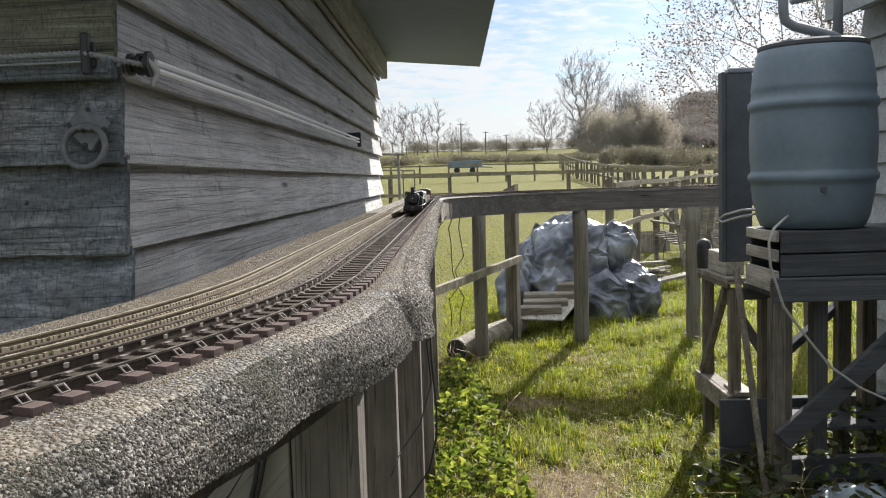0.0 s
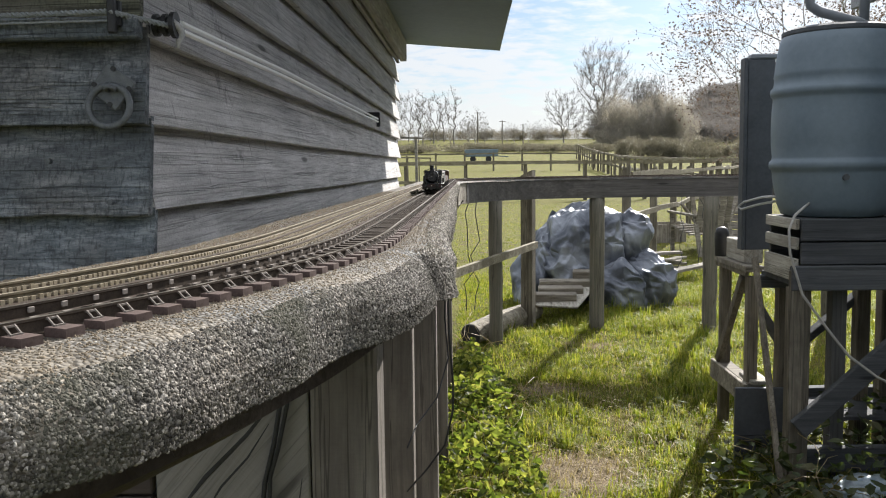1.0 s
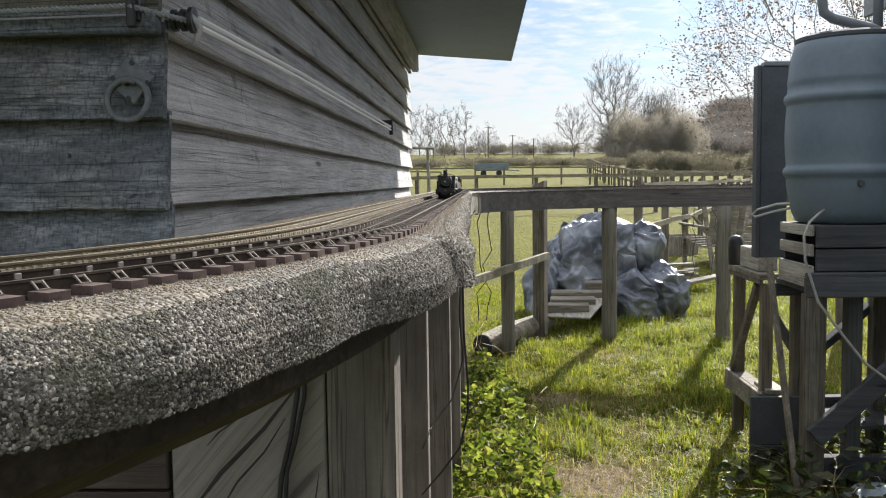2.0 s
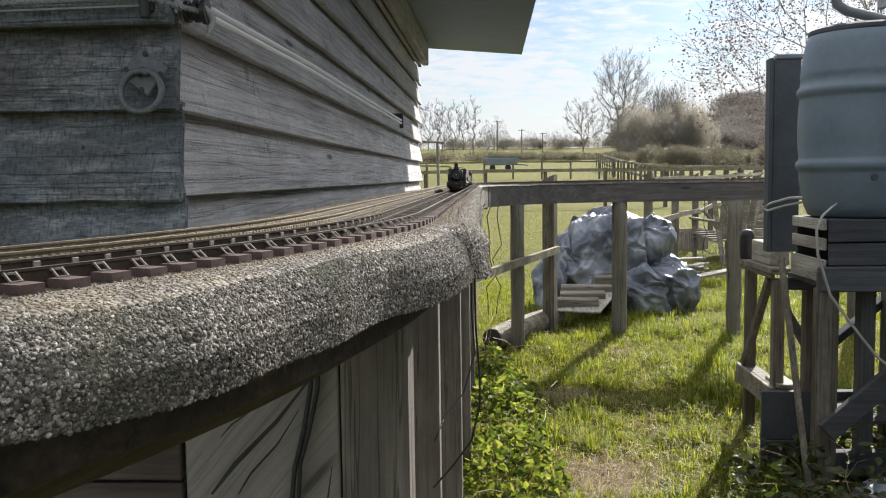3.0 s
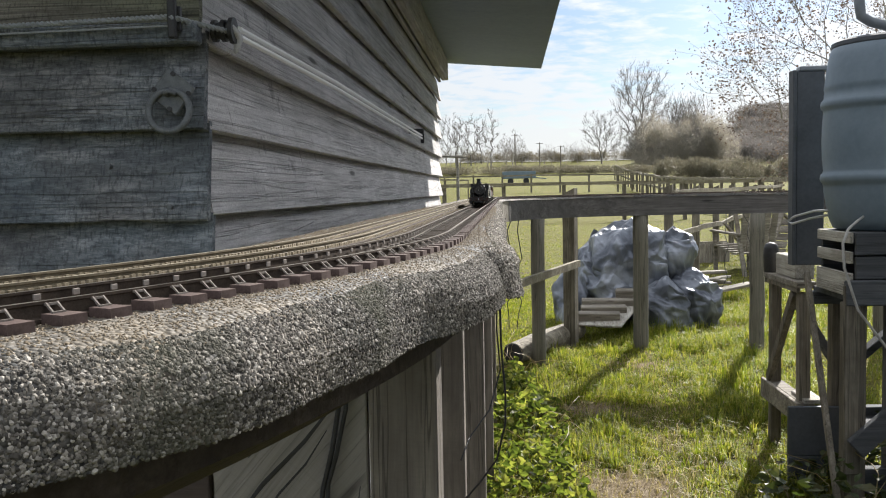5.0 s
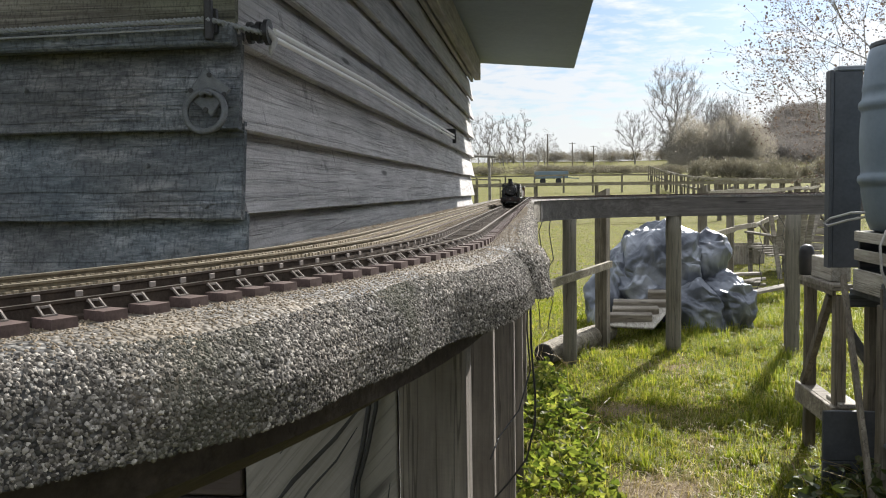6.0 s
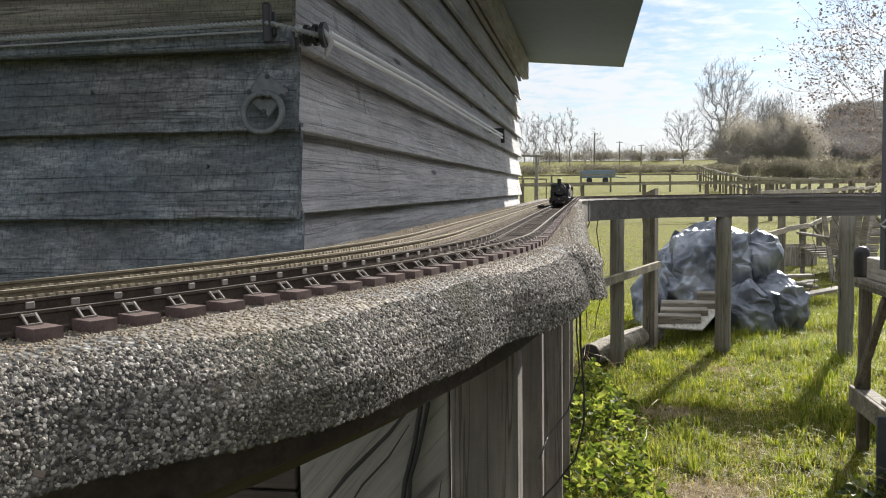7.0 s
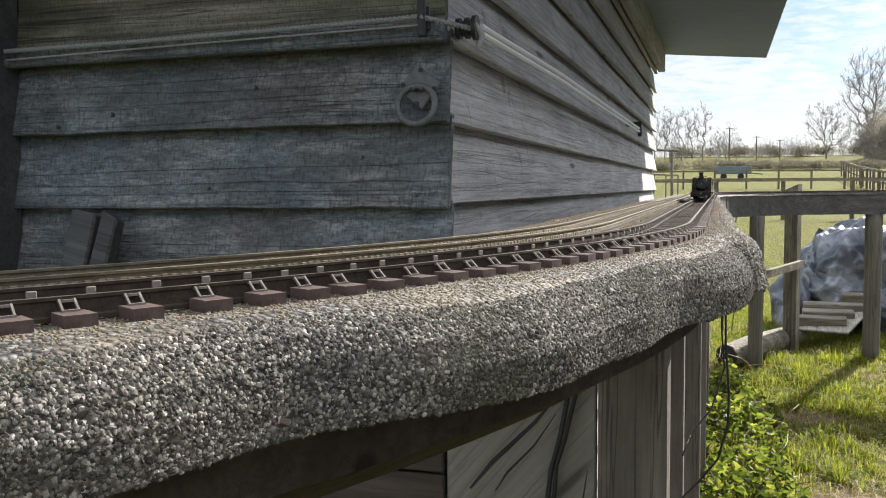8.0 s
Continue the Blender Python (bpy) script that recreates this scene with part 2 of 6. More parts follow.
M = {
    # side boards paler, gable darker and bluer: the walls' light difference is in these colours
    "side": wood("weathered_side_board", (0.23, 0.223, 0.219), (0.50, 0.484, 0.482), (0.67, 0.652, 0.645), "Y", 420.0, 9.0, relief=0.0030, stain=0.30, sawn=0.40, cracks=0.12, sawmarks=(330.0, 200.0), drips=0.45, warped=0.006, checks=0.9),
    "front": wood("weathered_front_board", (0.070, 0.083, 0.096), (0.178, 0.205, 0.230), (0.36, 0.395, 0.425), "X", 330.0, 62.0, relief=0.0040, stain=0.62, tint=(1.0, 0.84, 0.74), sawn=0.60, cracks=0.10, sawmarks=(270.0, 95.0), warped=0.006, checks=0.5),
    "moss": wood("mossy_board", (0.050, 0.046, 0.038), (0.135, 0.125, 0.102), (0.26, 0.245, 0.205), "X", 330.0, 8.0, stain=0.6, tint=(0.85, 1.0, 0.72), sawn=0.5, sawmarks=(340.0, 130.0)),
    "post": wood("tanalised_post", (0.095, 0.088, 0.070), (0.145, 0.135, 0.108), (0.20, 0.186, 0.152), "Z", 150.0, 4.0, relief=0.0010, stain=0.3),
    "beam": wood("stained_fascia", (0.060, 0.056, 0.054), (0.105, 0.098, 0.094), (0.17, 0.16, 0.153), "X", 120.0, 3.0, stain=0.4, cracks=0.3),
    "rail": wood("fence_rail_timber", (0.11, 0.095, 0.065), (0.24, 0.215, 0.155), (0.38, 0.35, 0.27), "X", 110.0, 3.0, knots=False),
    "fence": wood("fence_post_timber", (0.075, 0.065, 0.048), (0.17, 0.15, 0.115), (0.28, 0.255, 0.20), "Z", 110.0, 3.0, knots=False),
    "ply": wood("plywood_panel", (0.175, 0.163, 0.143), (0.275, 0.258, 0.229), (0.36, 0.343, 0.31), "Z", 60.0, 2.0, relief=0.0008, stain=0.35, knots=True, cracks=0.2),
    "brown": wood("brown_support_board", (0.105, 0.092, 0.079), (0.185, 0.164, 0.140), (0.25, 0.224, 0.192), "Z", 60.0, 2.0, warped=0.03),
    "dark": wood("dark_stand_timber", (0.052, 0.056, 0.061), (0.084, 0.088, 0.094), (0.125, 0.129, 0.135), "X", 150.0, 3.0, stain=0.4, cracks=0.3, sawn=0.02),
    # darker copy of the stand leg timber, with the front legs' shade in its colour
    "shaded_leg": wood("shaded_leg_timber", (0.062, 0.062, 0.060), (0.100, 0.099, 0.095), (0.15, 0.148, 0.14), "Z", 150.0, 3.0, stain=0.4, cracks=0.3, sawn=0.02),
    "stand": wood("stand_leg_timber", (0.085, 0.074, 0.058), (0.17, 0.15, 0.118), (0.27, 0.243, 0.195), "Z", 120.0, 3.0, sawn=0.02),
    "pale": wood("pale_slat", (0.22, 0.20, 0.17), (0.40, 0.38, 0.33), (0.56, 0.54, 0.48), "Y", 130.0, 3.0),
    "plank": wood("old_plank", (0.12, 0.105, 0.085), (0.25, 0.225, 0.185), (0.40, 0.37, 0.31), "X", 110.0, 3.0),
    "bark": wood("bark", (0.12, 0.105, 0.08), (0.28, 0.25, 0.195), (0.44, 0.40, 0.32), "X", 60.0, 9.0, relief=0.006),
    "twig": plain("bare_twigs", (0.14, 0.13, 0.12), (0.23, 0.215, 0.20), 3.0, 0.9),
    "twigdark": plain("dark_twigs", (0.19, 0.175, 0.16), (0.31, 0.29, 0.265), 3.0, 0.9),
    "roof": plain("grey_soffit_board", (0.195, 0.24, 0.30), (0.255, 0.30, 0.36), 6.0, 0.75, relief=0.0008),
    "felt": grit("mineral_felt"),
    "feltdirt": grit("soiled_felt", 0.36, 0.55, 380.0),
    "soilgrain": granule("soiled_granules", (0.155, 0.122, 0.082), (0.22, 0.46, 0.8), 0.8),
    "grain": granule("felt_granules", (0.070, 0.070, 0.050), (0.50, 0.64, 0.75)),
    "turf": turf("turf"),
    "blade": leaf_material("grass_blades", (0.080, 0.110, 0.017), (0.148, 0.174, 0.027), (0.222, 0.232, 0.044), (0.33, 0.28, 0.10), glow=0.6),
    "straw": leaf_material("dry_grass", (0.17, 0.12, 0.075), (0.40, 0.32, 0.20), (0.28, 0.21, 0.12), glow=0.35),
    "nettle": leaf_material("bramble_leaves", (0.036, 0.052, 0.015), (0.085, 0.112, 0.030), (0.165, 0.188, 0.054), (0.29, 0.28, 0.11), rough=0.55, glow=0.55),
    "moss_leaf": leaf_material("moss_leaves", (0.10, 0.105, 0.02), (0.16, 0.17, 0.03), (0.22, 0.21, 0.05), glow=0.45),
    # leaf tones darkened to carry the shade under the stand
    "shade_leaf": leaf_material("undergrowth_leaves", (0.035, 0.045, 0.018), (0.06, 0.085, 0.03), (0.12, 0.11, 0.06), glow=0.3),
    # far twigs and hedges: distance haze is put into these lighter, greyer tones
    "wood_leaf": leaf_material("woodland_twigs", (0.22, 0.21, 0.195), (0.30, 0.285, 0.26), (0.38, 0.352, 0.305), glow=0.5, through_tint=(1.2, 1.15, 1.0)),
    "hedge_leaf": leaf_material("hedge_twigs", (0.15, 0.14, 0.11), (0.22, 0.20, 0.16), (0.29, 0.265, 0.21), glow=0.4, through_tint=(1.2, 1.15, 1.0)),
    "hill_leaf": leaf_material("hill_twigs", (0.135, 0.128, 0.122), (0.18, 0.170, 0.162), (0.225, 0.212, 0.20), glow=0.35, through_tint=(1.1, 1.05, 1.0)),
    "dark_hedge": leaf_material("dark_hedge_twigs", (0.115, 0.110, 0.085), (0.165, 0.155, 0.118), (0.22, 0.205, 0.155), glow=0.35, through_tint=(1.2, 1.15, 1.0)),
    "red_leaf": leaf_material("russet_leaves", (0.085, 0.062, 0.054), (0.13, 0.098, 0.084), (0.20, 0.155, 0.125), rough=0.85, glow=0.35, through_tint=(1.2, 1.15, 1.0)),
    "railmetal": plain("worn_rail", (0.16, 0.14, 0.12), (0.28, 0.255, 0.22), 90.0, 0.40, 0.8),
    "brass": plain("brassy_rail", (0.38, 0.33, 0.245), (0.54, 0.48, 0.37), 90.0, 0.42, 0.7),
    "sleeperlip": plain("worn_sleeper_chair", (0.13, 0.113, 0.10), (0.24, 0.215, 0.195), 200.0, 0.85, relief=0.0002, spec=0.08),
    "sleeper": plain("brown_sleeper_plastic", (0.062, 0.044, 0.040), (0.125, 0.092, 0.083), 120.0, 0.75, relief=0.0003, spec=0.15),
    "chairs": plain("tan_sleeper_plastic", (0.19, 0.16, 0.11), (0.35, 0.30, 0.22), 120.0, 0.8, spec=0.1),
    "barrel": plain("grey_blue_plastic", (0.112, 0.150, 0.184), (0.148, 0.190, 0.226), 7.0, 0.50, relief=0.0006),
    "black": plain("black_rubber", (0.012, 0.012, 0.013), (0.03, 0.03, 0.032), 60.0, 0.5),
    "iron": plain("galvanised_iron", (0.085, 0.093, 0.10), (0.16, 0.17, 0.178), 120.0, 0.6, 0.2),
    "rope": plain("grey_cord", (0.36, 0.36, 0.358), (0.48, 0.48, 0.475), 300.0, 0.85),
    "line": plain("pale_cord_line", (0.78, 0.78, 0.77), (0.88, 0.88, 0.86), 300.0, 0.85),
    "cord": plain("weathered_cord", (0.19, 0.205, 0.212), (0.30, 0.318, 0.325), 300.0, 0.85),
    "under_deck": wood("dark_under_deck_board", (0.045, 0.035, 0.030), (0.088, 0.070, 0.060), (0.135, 0.110, 0.094), "X", 120.0, 3.0, cracks=0.0, sawn=0.02, relief=0.0006),
    "hose": plain("dull_hose", (0.30, 0.29, 0.27), (0.42, 0.41, 0.385), 60.0, 0.6),
    "pipe": plain("grey_downpipe", (0.14, 0.155, 0.17), (0.18, 0.195, 0.21), 8.0, 0.4),
    "panelm": plain("dark_fence_panel", (0.048, 0.054, 0.062), (0.078, 0.085, 0.095), 12.0, 0.7),
    "cream": wood("pale_weatherboard", (0.20, 0.21, 0.22), (0.28, 0.295, 0.305), (0.36, 0.375, 0.385), "X", 160.0, 3.0, stain=0.3, knots=False),
    "locoblack": plain("loco_black", (0.010, 0.010, 0.011), (0.022, 0.022, 0.024), 200.0, 0.28, spec=0.5),
    "locored": plain("buffer_red", (0.030, 0.014, 0.012), (0.05, 0.022, 0.018), 200.0, 0.4),
    "steel": plain("bright_steel", (0.42, 0.42, 0.42), (0.60, 0.60, 0.60), 200.0, 0.25, 0.9),
    "vanwhite": plain("off_white_paint", (0.50, 0.49, 0.46), (0.66, 0.65, 0.62), 200.0, 0.5),
    "wagongrey": plain("wagon_grey", (0.085, 0.08, 0.078), (0.15, 0.145, 0.14), 200.0, 0.6),
    "wagonbrown": plain("wagon_bauxite", (0.085, 0.045, 0.03), (0.15, 0.085, 0.055), 200.0, 0.6),
    "coachgreen": plain("coach_dark", (0.022, 0.020, 0.018), (0.05, 0.042, 0.036), 200.0, 0.35),
    "blue": plain("faded_blue_paint", (0.11, 0.155, 0.195), (0.16, 0.21, 0.25), 3.0, 0.7),
    "bag": plain("blue_white_plastic", (0.25, 0.34, 0.42), (0.52, 0.58, 0.62), 30.0, 0.4),
    "rust": plain("rusty_rail_web", (0.030, 0.024, 0.020), (0.075, 0.058, 0.045), 150.0, 0.85, spec=0.1),
    "brassweb": plain("dull_brass_web", (0.085, 0.07, 0.048), (0.17, 0.145, 0.10), 150.0, 0.7, spec=0.15),
    "pole": plain("pole_timber", (0.10, 0.085, 0.07), (0.18, 0.155, 0.13), 3.0, 0.9),
}

# crumpled silver-grey tarpaulin sheet
m, n, b, co, rnd = material("tarpaulin")
crease = n.math("ABSOLUTE", n.math("SUBTRACT", n.noise(co, 6.0, 3.0, 0.5, 0.5), 0.5))
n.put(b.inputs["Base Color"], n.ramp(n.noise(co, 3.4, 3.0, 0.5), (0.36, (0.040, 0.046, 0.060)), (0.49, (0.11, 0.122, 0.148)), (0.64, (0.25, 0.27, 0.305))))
n.put(b.inputs["Roughness"], 0.42)
n.put(b.inputs["Metallic"], 0.45)
bump(n, b, crease, 0.030)
M["tarp"] = m


# ---- mesh helpers ----
def mesh_of(name, verts, faces, mat, smooth=False):
    me = bpy.data.meshes.new(name)
    me.from_pydata([tuple(v) for v in verts], [], [tuple(f) for f in faces])
    me.materials.append(mat)
    if smooth:
        me.polygons.foreach_set("use_smooth", [True] * len(me.polygons))
    me.update()
    return me


def part(name, bm, mat, parent=None, label="", smooth=False):
    """Links a bmesh as one mesh object, under a thing or a part."""
    me = bpy.data.meshes.new(name)
    bm.normal_update()
    bm.to_mesh(me)
    bm.free()
    me.materials.append(mat)
    if smooth:
        me.polygons.foreach_set("use_smooth", [True] * len(me.polygons))
    ob = new(name, me)
    if parent is not None:
        ob.parent = parent
    if label:
        tagged(ob, label)
    return ob


def raw(name, verts, faces, mat, parent=None, smooth=False):
    ob = new(name, mesh_of(name, verts, faces, mat, smooth))
    if parent is not None:
        ob.parent = parent
    return ob


def thing(name, label, category, group="", at=(0, 0, 0), kind=""):
    ob = new(name)
    ob.location = at
    ob.empty_display_size = 0.1
    return tagged(ob, label, category, group, kind)


def box(bm, lo, hi, m=None, bevel=0.0):
    """A box from corner to corner, moved by m, with bevelled edges."""
    g = bmesh.ops.create_cube(bm, size=1.0)
    size, mid = Vector(hi) - Vector(lo), (Vector(hi) + Vector(lo)) / 2
    mat = Matrix.Translation(mid) @ Matrix.Diagonal((*size, 1))
    bmesh.ops.transform(bm, matrix=(m @ mat) if m else mat, verts=g["verts"])
    if bevel:
        edges = {e for v in g["verts"] for e in v.link_edges}
        bmesh.ops.bevel(bm, geom=list(edges), offset=bevel, segments=1, affect="EDGES")
    return bm


def stick(bm, a, b, w, d, bevel=0.003, roll=0.0):
    """A squared timber from a to b."""
    a, b = Vector(a), Vector(b)
    m = Matrix.Translation(a) @ (b - a).to_track_quat("Z", "Y").to_matrix().to_4x4() @ Matrix.Rotation(roll, 4, "Z")
    return box(bm, (-w / 2, -d / 2, 0), (w / 2, d / 2, (b - a).length), m, bevel)


def tube(bm, pts, radii, sides=8, caps=True):
    """A round bar along points."""
    pts = [Vector(p) for p in pts]
    if not hasattr(radii, "__len__"):
        radii = [radii] * len(pts)
    rings, ref = [], None
    for i, p in enumerate(pts):
        t = (pts[min(i + 1, len(pts) - 1)] - pts[max(i - 1, 0)]).normalized()
        if ref is None:
            ref = t.orthogonal().normalized()
        ref = (ref - t * ref.dot(t)).normalized()
        other = t.cross(ref)
        rings.append([bm.verts.new(p + (ref * math.cos(2 * math.pi * k / sides) + other * math.sin(2 * math.pi * k / sides)) * radii[i]) for k in range(sides)])
    for r0, r1 in zip(rings, rings[1:]):
        for k in range(sides):
            bm.faces.new((r0[k], r0[(k + 1) % sides], r1[(k + 1) % sides], r1[k]))
    if caps:
        bm.faces.new(rings[0][::-1])
        bm.faces.new(rings[-1])
    return bm


def lathe(bm, profile, centre, sides=40):
    """Turns (radius, z) pairs round a vertical axis."""
    rings = []
    for r, z in profile:
        rings.append([bm.verts.new((centre[0] + r * math.cos(2 * math.pi * k / sides), centre[1] + r * math.sin(2 * math.pi * k / sides), centre[2] + z)) for k in range(sides)])
    for r0, r1 in zip(rings, rings[1:]):
        for k in range(sides):
            bm.faces.new((r0[k], r0[(k + 1) % sides], r1[(k + 1) % sides], r1[k]))
    bm.faces.new(rings[0][::-1])
    bm.faces.new(rings[-1])
    return bm


def sweep(stations, section, closed=True):
    """Vertices and faces of a section of (out, z) pairs along stations of (point, outward normal)."""
    verts, faces, k = [], [], len(section)
    for p, nrm in stations:
        verts += [(p[0] + nrm[0] * o, p[1] + nrm[1] * o, z) for o, z in section]
    for i in range(len(stations) - 1):
        for j in range(k if closed else k - 1):
            a, b2 = i * k + j, i * k + (j + 1) % k
            faces.append((a, b2, b2 + k, a + k))
    if closed:
        faces += [tuple(range(k))[::-1], tuple(range((len(stations) - 1) * k, len(stations) * k))]
    return verts, faces


def smoothstep(a, b2, x):
    t = min(max((x - a) / (b2 - a), 0.0), 1.0)
    return t * t * (3 - 2 * t)


def ground_z(x, y):
    """The lie of the land: a slight dip beside the deck, a field that rises to a crest, and a hill to the right of it."""
    z = -0.03 - 0.10 * (1 - smoothstep(2.6, 4.6, y))
    z += 0.018 * noise.noise((x * 1.7, y * 1.7, 0.3)) + 0.03 * noise.noise((x * 0.5, y * 0.5, 2.1))
    if y > 12:
        z += 0.00042 * min(y - 12, 110) ** 2
        z += 0.25 * noise.noise((x * 0.05, y * 0.05, 7.7)) * smoothstep(12, 60, y)
    return z + 9.0 * math.exp(-((x - 60) / 20) ** 4 - ((y - 190) / 36) ** 2)


# ---- ground ----
def spaced(near, step, far, growth):
    """Distances from 0 that grow wider past near."""
    out2, v, s = [], 0.0, step
    while v < far:
        out2.append(v)
        v += s
        if v > near:
            s *= growth
    return out2 + [far]


xs = sorted({-v + 1.2 for v in spaced(1.8, 0.12, 420, 1.13)} | {v + 1.2 for v in spaced(1.8, 0.12, 420, 1.13)})
ys = sorted({3.0 - v for v in spaced(3.5, 0.12, 260, 1.16)} | {3.0 + v for v in spaced(4.5, 0.12, 900, 1.07)})
gv = [(x, y, ground_z(x, y)) for y in ys for x in xs]
nx = len(xs)
gf = [(j * nx + i, j * nx + i + 1, (j + 1) * nx + i + 1, (j + 1) * nx + i) for j in range(len(ys) - 1) for i in range(nx - 1)]
tagged(raw("ground", gv, gf, M["turf"], smooth=True), "uneven paddock turf with moss, straw and bare earth", "ground", kind="structure")

# ---- near shed ----
PITCH, Z_LAP = 0.109, 1.035
SHED_Y1, SHED_X0 = 4.02, -0.725


def lapped_board(name, mat, a, b2, nrm, z0, height, parent, seed, thick=0.024, steps=24):
    """A wedge-shaped lapped board with a slightly wandering lower edge, from a to b2 (x, y), facing nrm."""
    rng = random.Random(seed)
    k = rng.uniform(0, 50)
    verts, faces = [], []
    for i in range(steps + 1):
        f = i / steps
        x, y = a[0] + (b2[0] - a[0]) * f, a[1] + (b2[1] - a[1]) * f
        dz = 0.0022 * noise.noise((f * 9 + k, z0 * 3, 0.0))
        do = 0.0016 * noise.noise((f * 6 + k, z0 * 3, 4.0))
        for o, z in ((0.0 + do, z0 + dz + 0.002), (-0.003 + do, z0 + dz), (-0.62 * thick, z0 + dz), (-thick - 0.012, z0 + height), (-thick - 0.002, z0 + height)):
            verts.append((x + nrm[0] * o, y + nrm[1] * o, z))
    for i in range(steps):
        for j in range(5):
            p, q = i * 5 + j, i * 5 + (j + 1) % 5
            faces.append((p, q, q + 5, p + 5))
    faces += [(4, 3, 2, 1, 0), tuple(range(steps * 5, steps * 5 + 5))]
    return raw(name, verts, faces, mat, parent)


wall_side = thing("wall_side", "long shed wall of weathered grey lapped boards", "wall", kind="structure")
wall_front = thing("wall_front", "dark weathered gable wall of lapped boards", "wall", kind="structure")
core = bmesh.new()
box(core, (SHED_X0 - 1.2, 0.0365, -0.1), (-0.0365, SHED_Y1 - 0.02, 1.82))
tagged(part("wall_core", core, M["dark"]), "dark timber core behind the shed boards", "wall", kind="structure")
for k in range(-10, 7):
    z, zf = Z_LAP + k * PITCH, 1.03 + k * 0.114
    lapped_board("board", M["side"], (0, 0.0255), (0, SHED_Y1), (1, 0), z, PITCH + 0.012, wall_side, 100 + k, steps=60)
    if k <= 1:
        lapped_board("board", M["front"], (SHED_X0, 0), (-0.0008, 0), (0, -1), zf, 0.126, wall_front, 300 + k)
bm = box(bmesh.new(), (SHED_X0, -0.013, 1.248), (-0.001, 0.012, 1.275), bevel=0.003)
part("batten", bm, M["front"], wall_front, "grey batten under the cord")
lapped_board("board", M["moss"], (SHED_X0, 0.012), (-0.006, 0.012), (0, -1), 1.272, 0.22, wall_front, 410)
lapped_board("board", M["moss"], (SHED_X0, 0.006), (-0.006, 0.006), (0, -1), 1.49, 0.2, wall_front, 411)
lapped_board("board", M["moss"], (SHED_X0, 0.000), (-0.006, 0.000), (0, -1), 1.68, 0.2, wall_front, 412)
bm = stick(bmesh.new(), (SHED_X0 - 0.06, -0.03, -0.1), (SHED_X0 - 0.015, -0.03, 1.9), 0.10, 0.09, 0.004)
tagged(part("corner_post", bm, M["dark"]), "dark upright timber at the end of the gable boards", "post", kind="structure")

# added dark boards over the gable boards; they stand for shade under the deck
shade_boards = thing("skirting_board", "dark board added on the gable wall for the shade under the deck", "board", kind="structure")
for k in range(3):
    part("board", box(bmesh.new(), (SHED_X0, -0.030, 0.30 + k * 0.19), (0.0, -0.014, 0.486 + k * 0.19), None, 0.002), M["under_deck"], shade_boards)

# roof with a wide overhang, seen from below
roof = thing("roof", "shallow grey shed roof with a wide overhang", "roof", kind="structure")
SLOPE = math.atan2(0.046, 0.53)
bm = bmesh.new()
m4 = Matrix.Translation((0.588, 0, 1.775)) @ Matrix.Rotation(SLOPE, 4, "Y")
for i in range(3):
    y0, y1 = -0.55 + i * 1.59, -0.55 + (i + 1) * 1.59
    sheet = box(bmesh.new(), (-2.6, y0 + 0.001, 0.0), (-0.003, y1 - 0.001, 0.014), m4)
    part("soffit_board", sheet, M["roof"], roof)
part("fascia", box(bmesh.new(), (-0.022, -0.55, 0.0145), (0.0, 4.22, 0.05), m4, 0.003), M["roof"], roof)
part("roof_deck", box(bmesh.new(), (-2.6, -0.55, 0.015), (-0.024, 4.22, 0.045), m4), M["felt"], roof)
part("wall_plate", box(bmesh.new(), (0.002, -0.1, 1.702), (0.040, 4.06, 1.818), None, 0.004), M["side"], roof)

# ---- railway deck ----
C1, R_REF, Y_BEND = Vector((-1.084, -0.15)), 1.40, -0.15
C2, R_FAR, Y_FAR, X_END = Vector((1.345, 3.75)), 1.029, 3.75, 3.7


def track_at(s):
    """Point, outward normal and heading on the outer rail, s metres along it; s is 0 where the straight begins, growing away."""
    if s < 0:
        a = s / R_REF
        nrm = Vector((math.cos(a), math.sin(a)))
        return C1 + nrm * R_REF, nrm
    if s < Y_FAR - Y_BEND:
        return Vector((C1.x + R_REF, Y_BEND + s)), Vector((1, 0))
    a = (s - (Y_FAR - Y_BEND)) / R_FAR
    if a < math.pi / 2:
        nrm = Vector((math.cos(a), -math.sin(a)))
        return C2 - nrm * R_FAR, nrm
    return Vector((C2.x + (a - math.pi / 2) * R_FAR, C2.y + R_FAR)), Vector((0, -1))


S0, S1 = -1.75, (Y_FAR - Y_BEND) + R_FAR * math.pi / 2 + X_END - C2.x
Z_FELT = 1.0105


def edge_at(s):
    """How far the felt's edge lies outside the outer rail; a crease runs down it where two sheets meet."""
    e = 0.065 - 0.008 * smoothstep(-0.05, 0.5, s) - 0.022 * smoothstep(0.5, 2.6, s) - 0.006 * smoothstep(2.6, 3.6, s)
    return e - 0.015 * math.exp(-((s + 0.13) / 0.022) ** 2) + 0.006 * math.exp(-((s + 0.06) / 0.03) ** 2)


def swell(s, at, amount, width):
    return amount * math.exp(-((s - at) / width) ** 2)


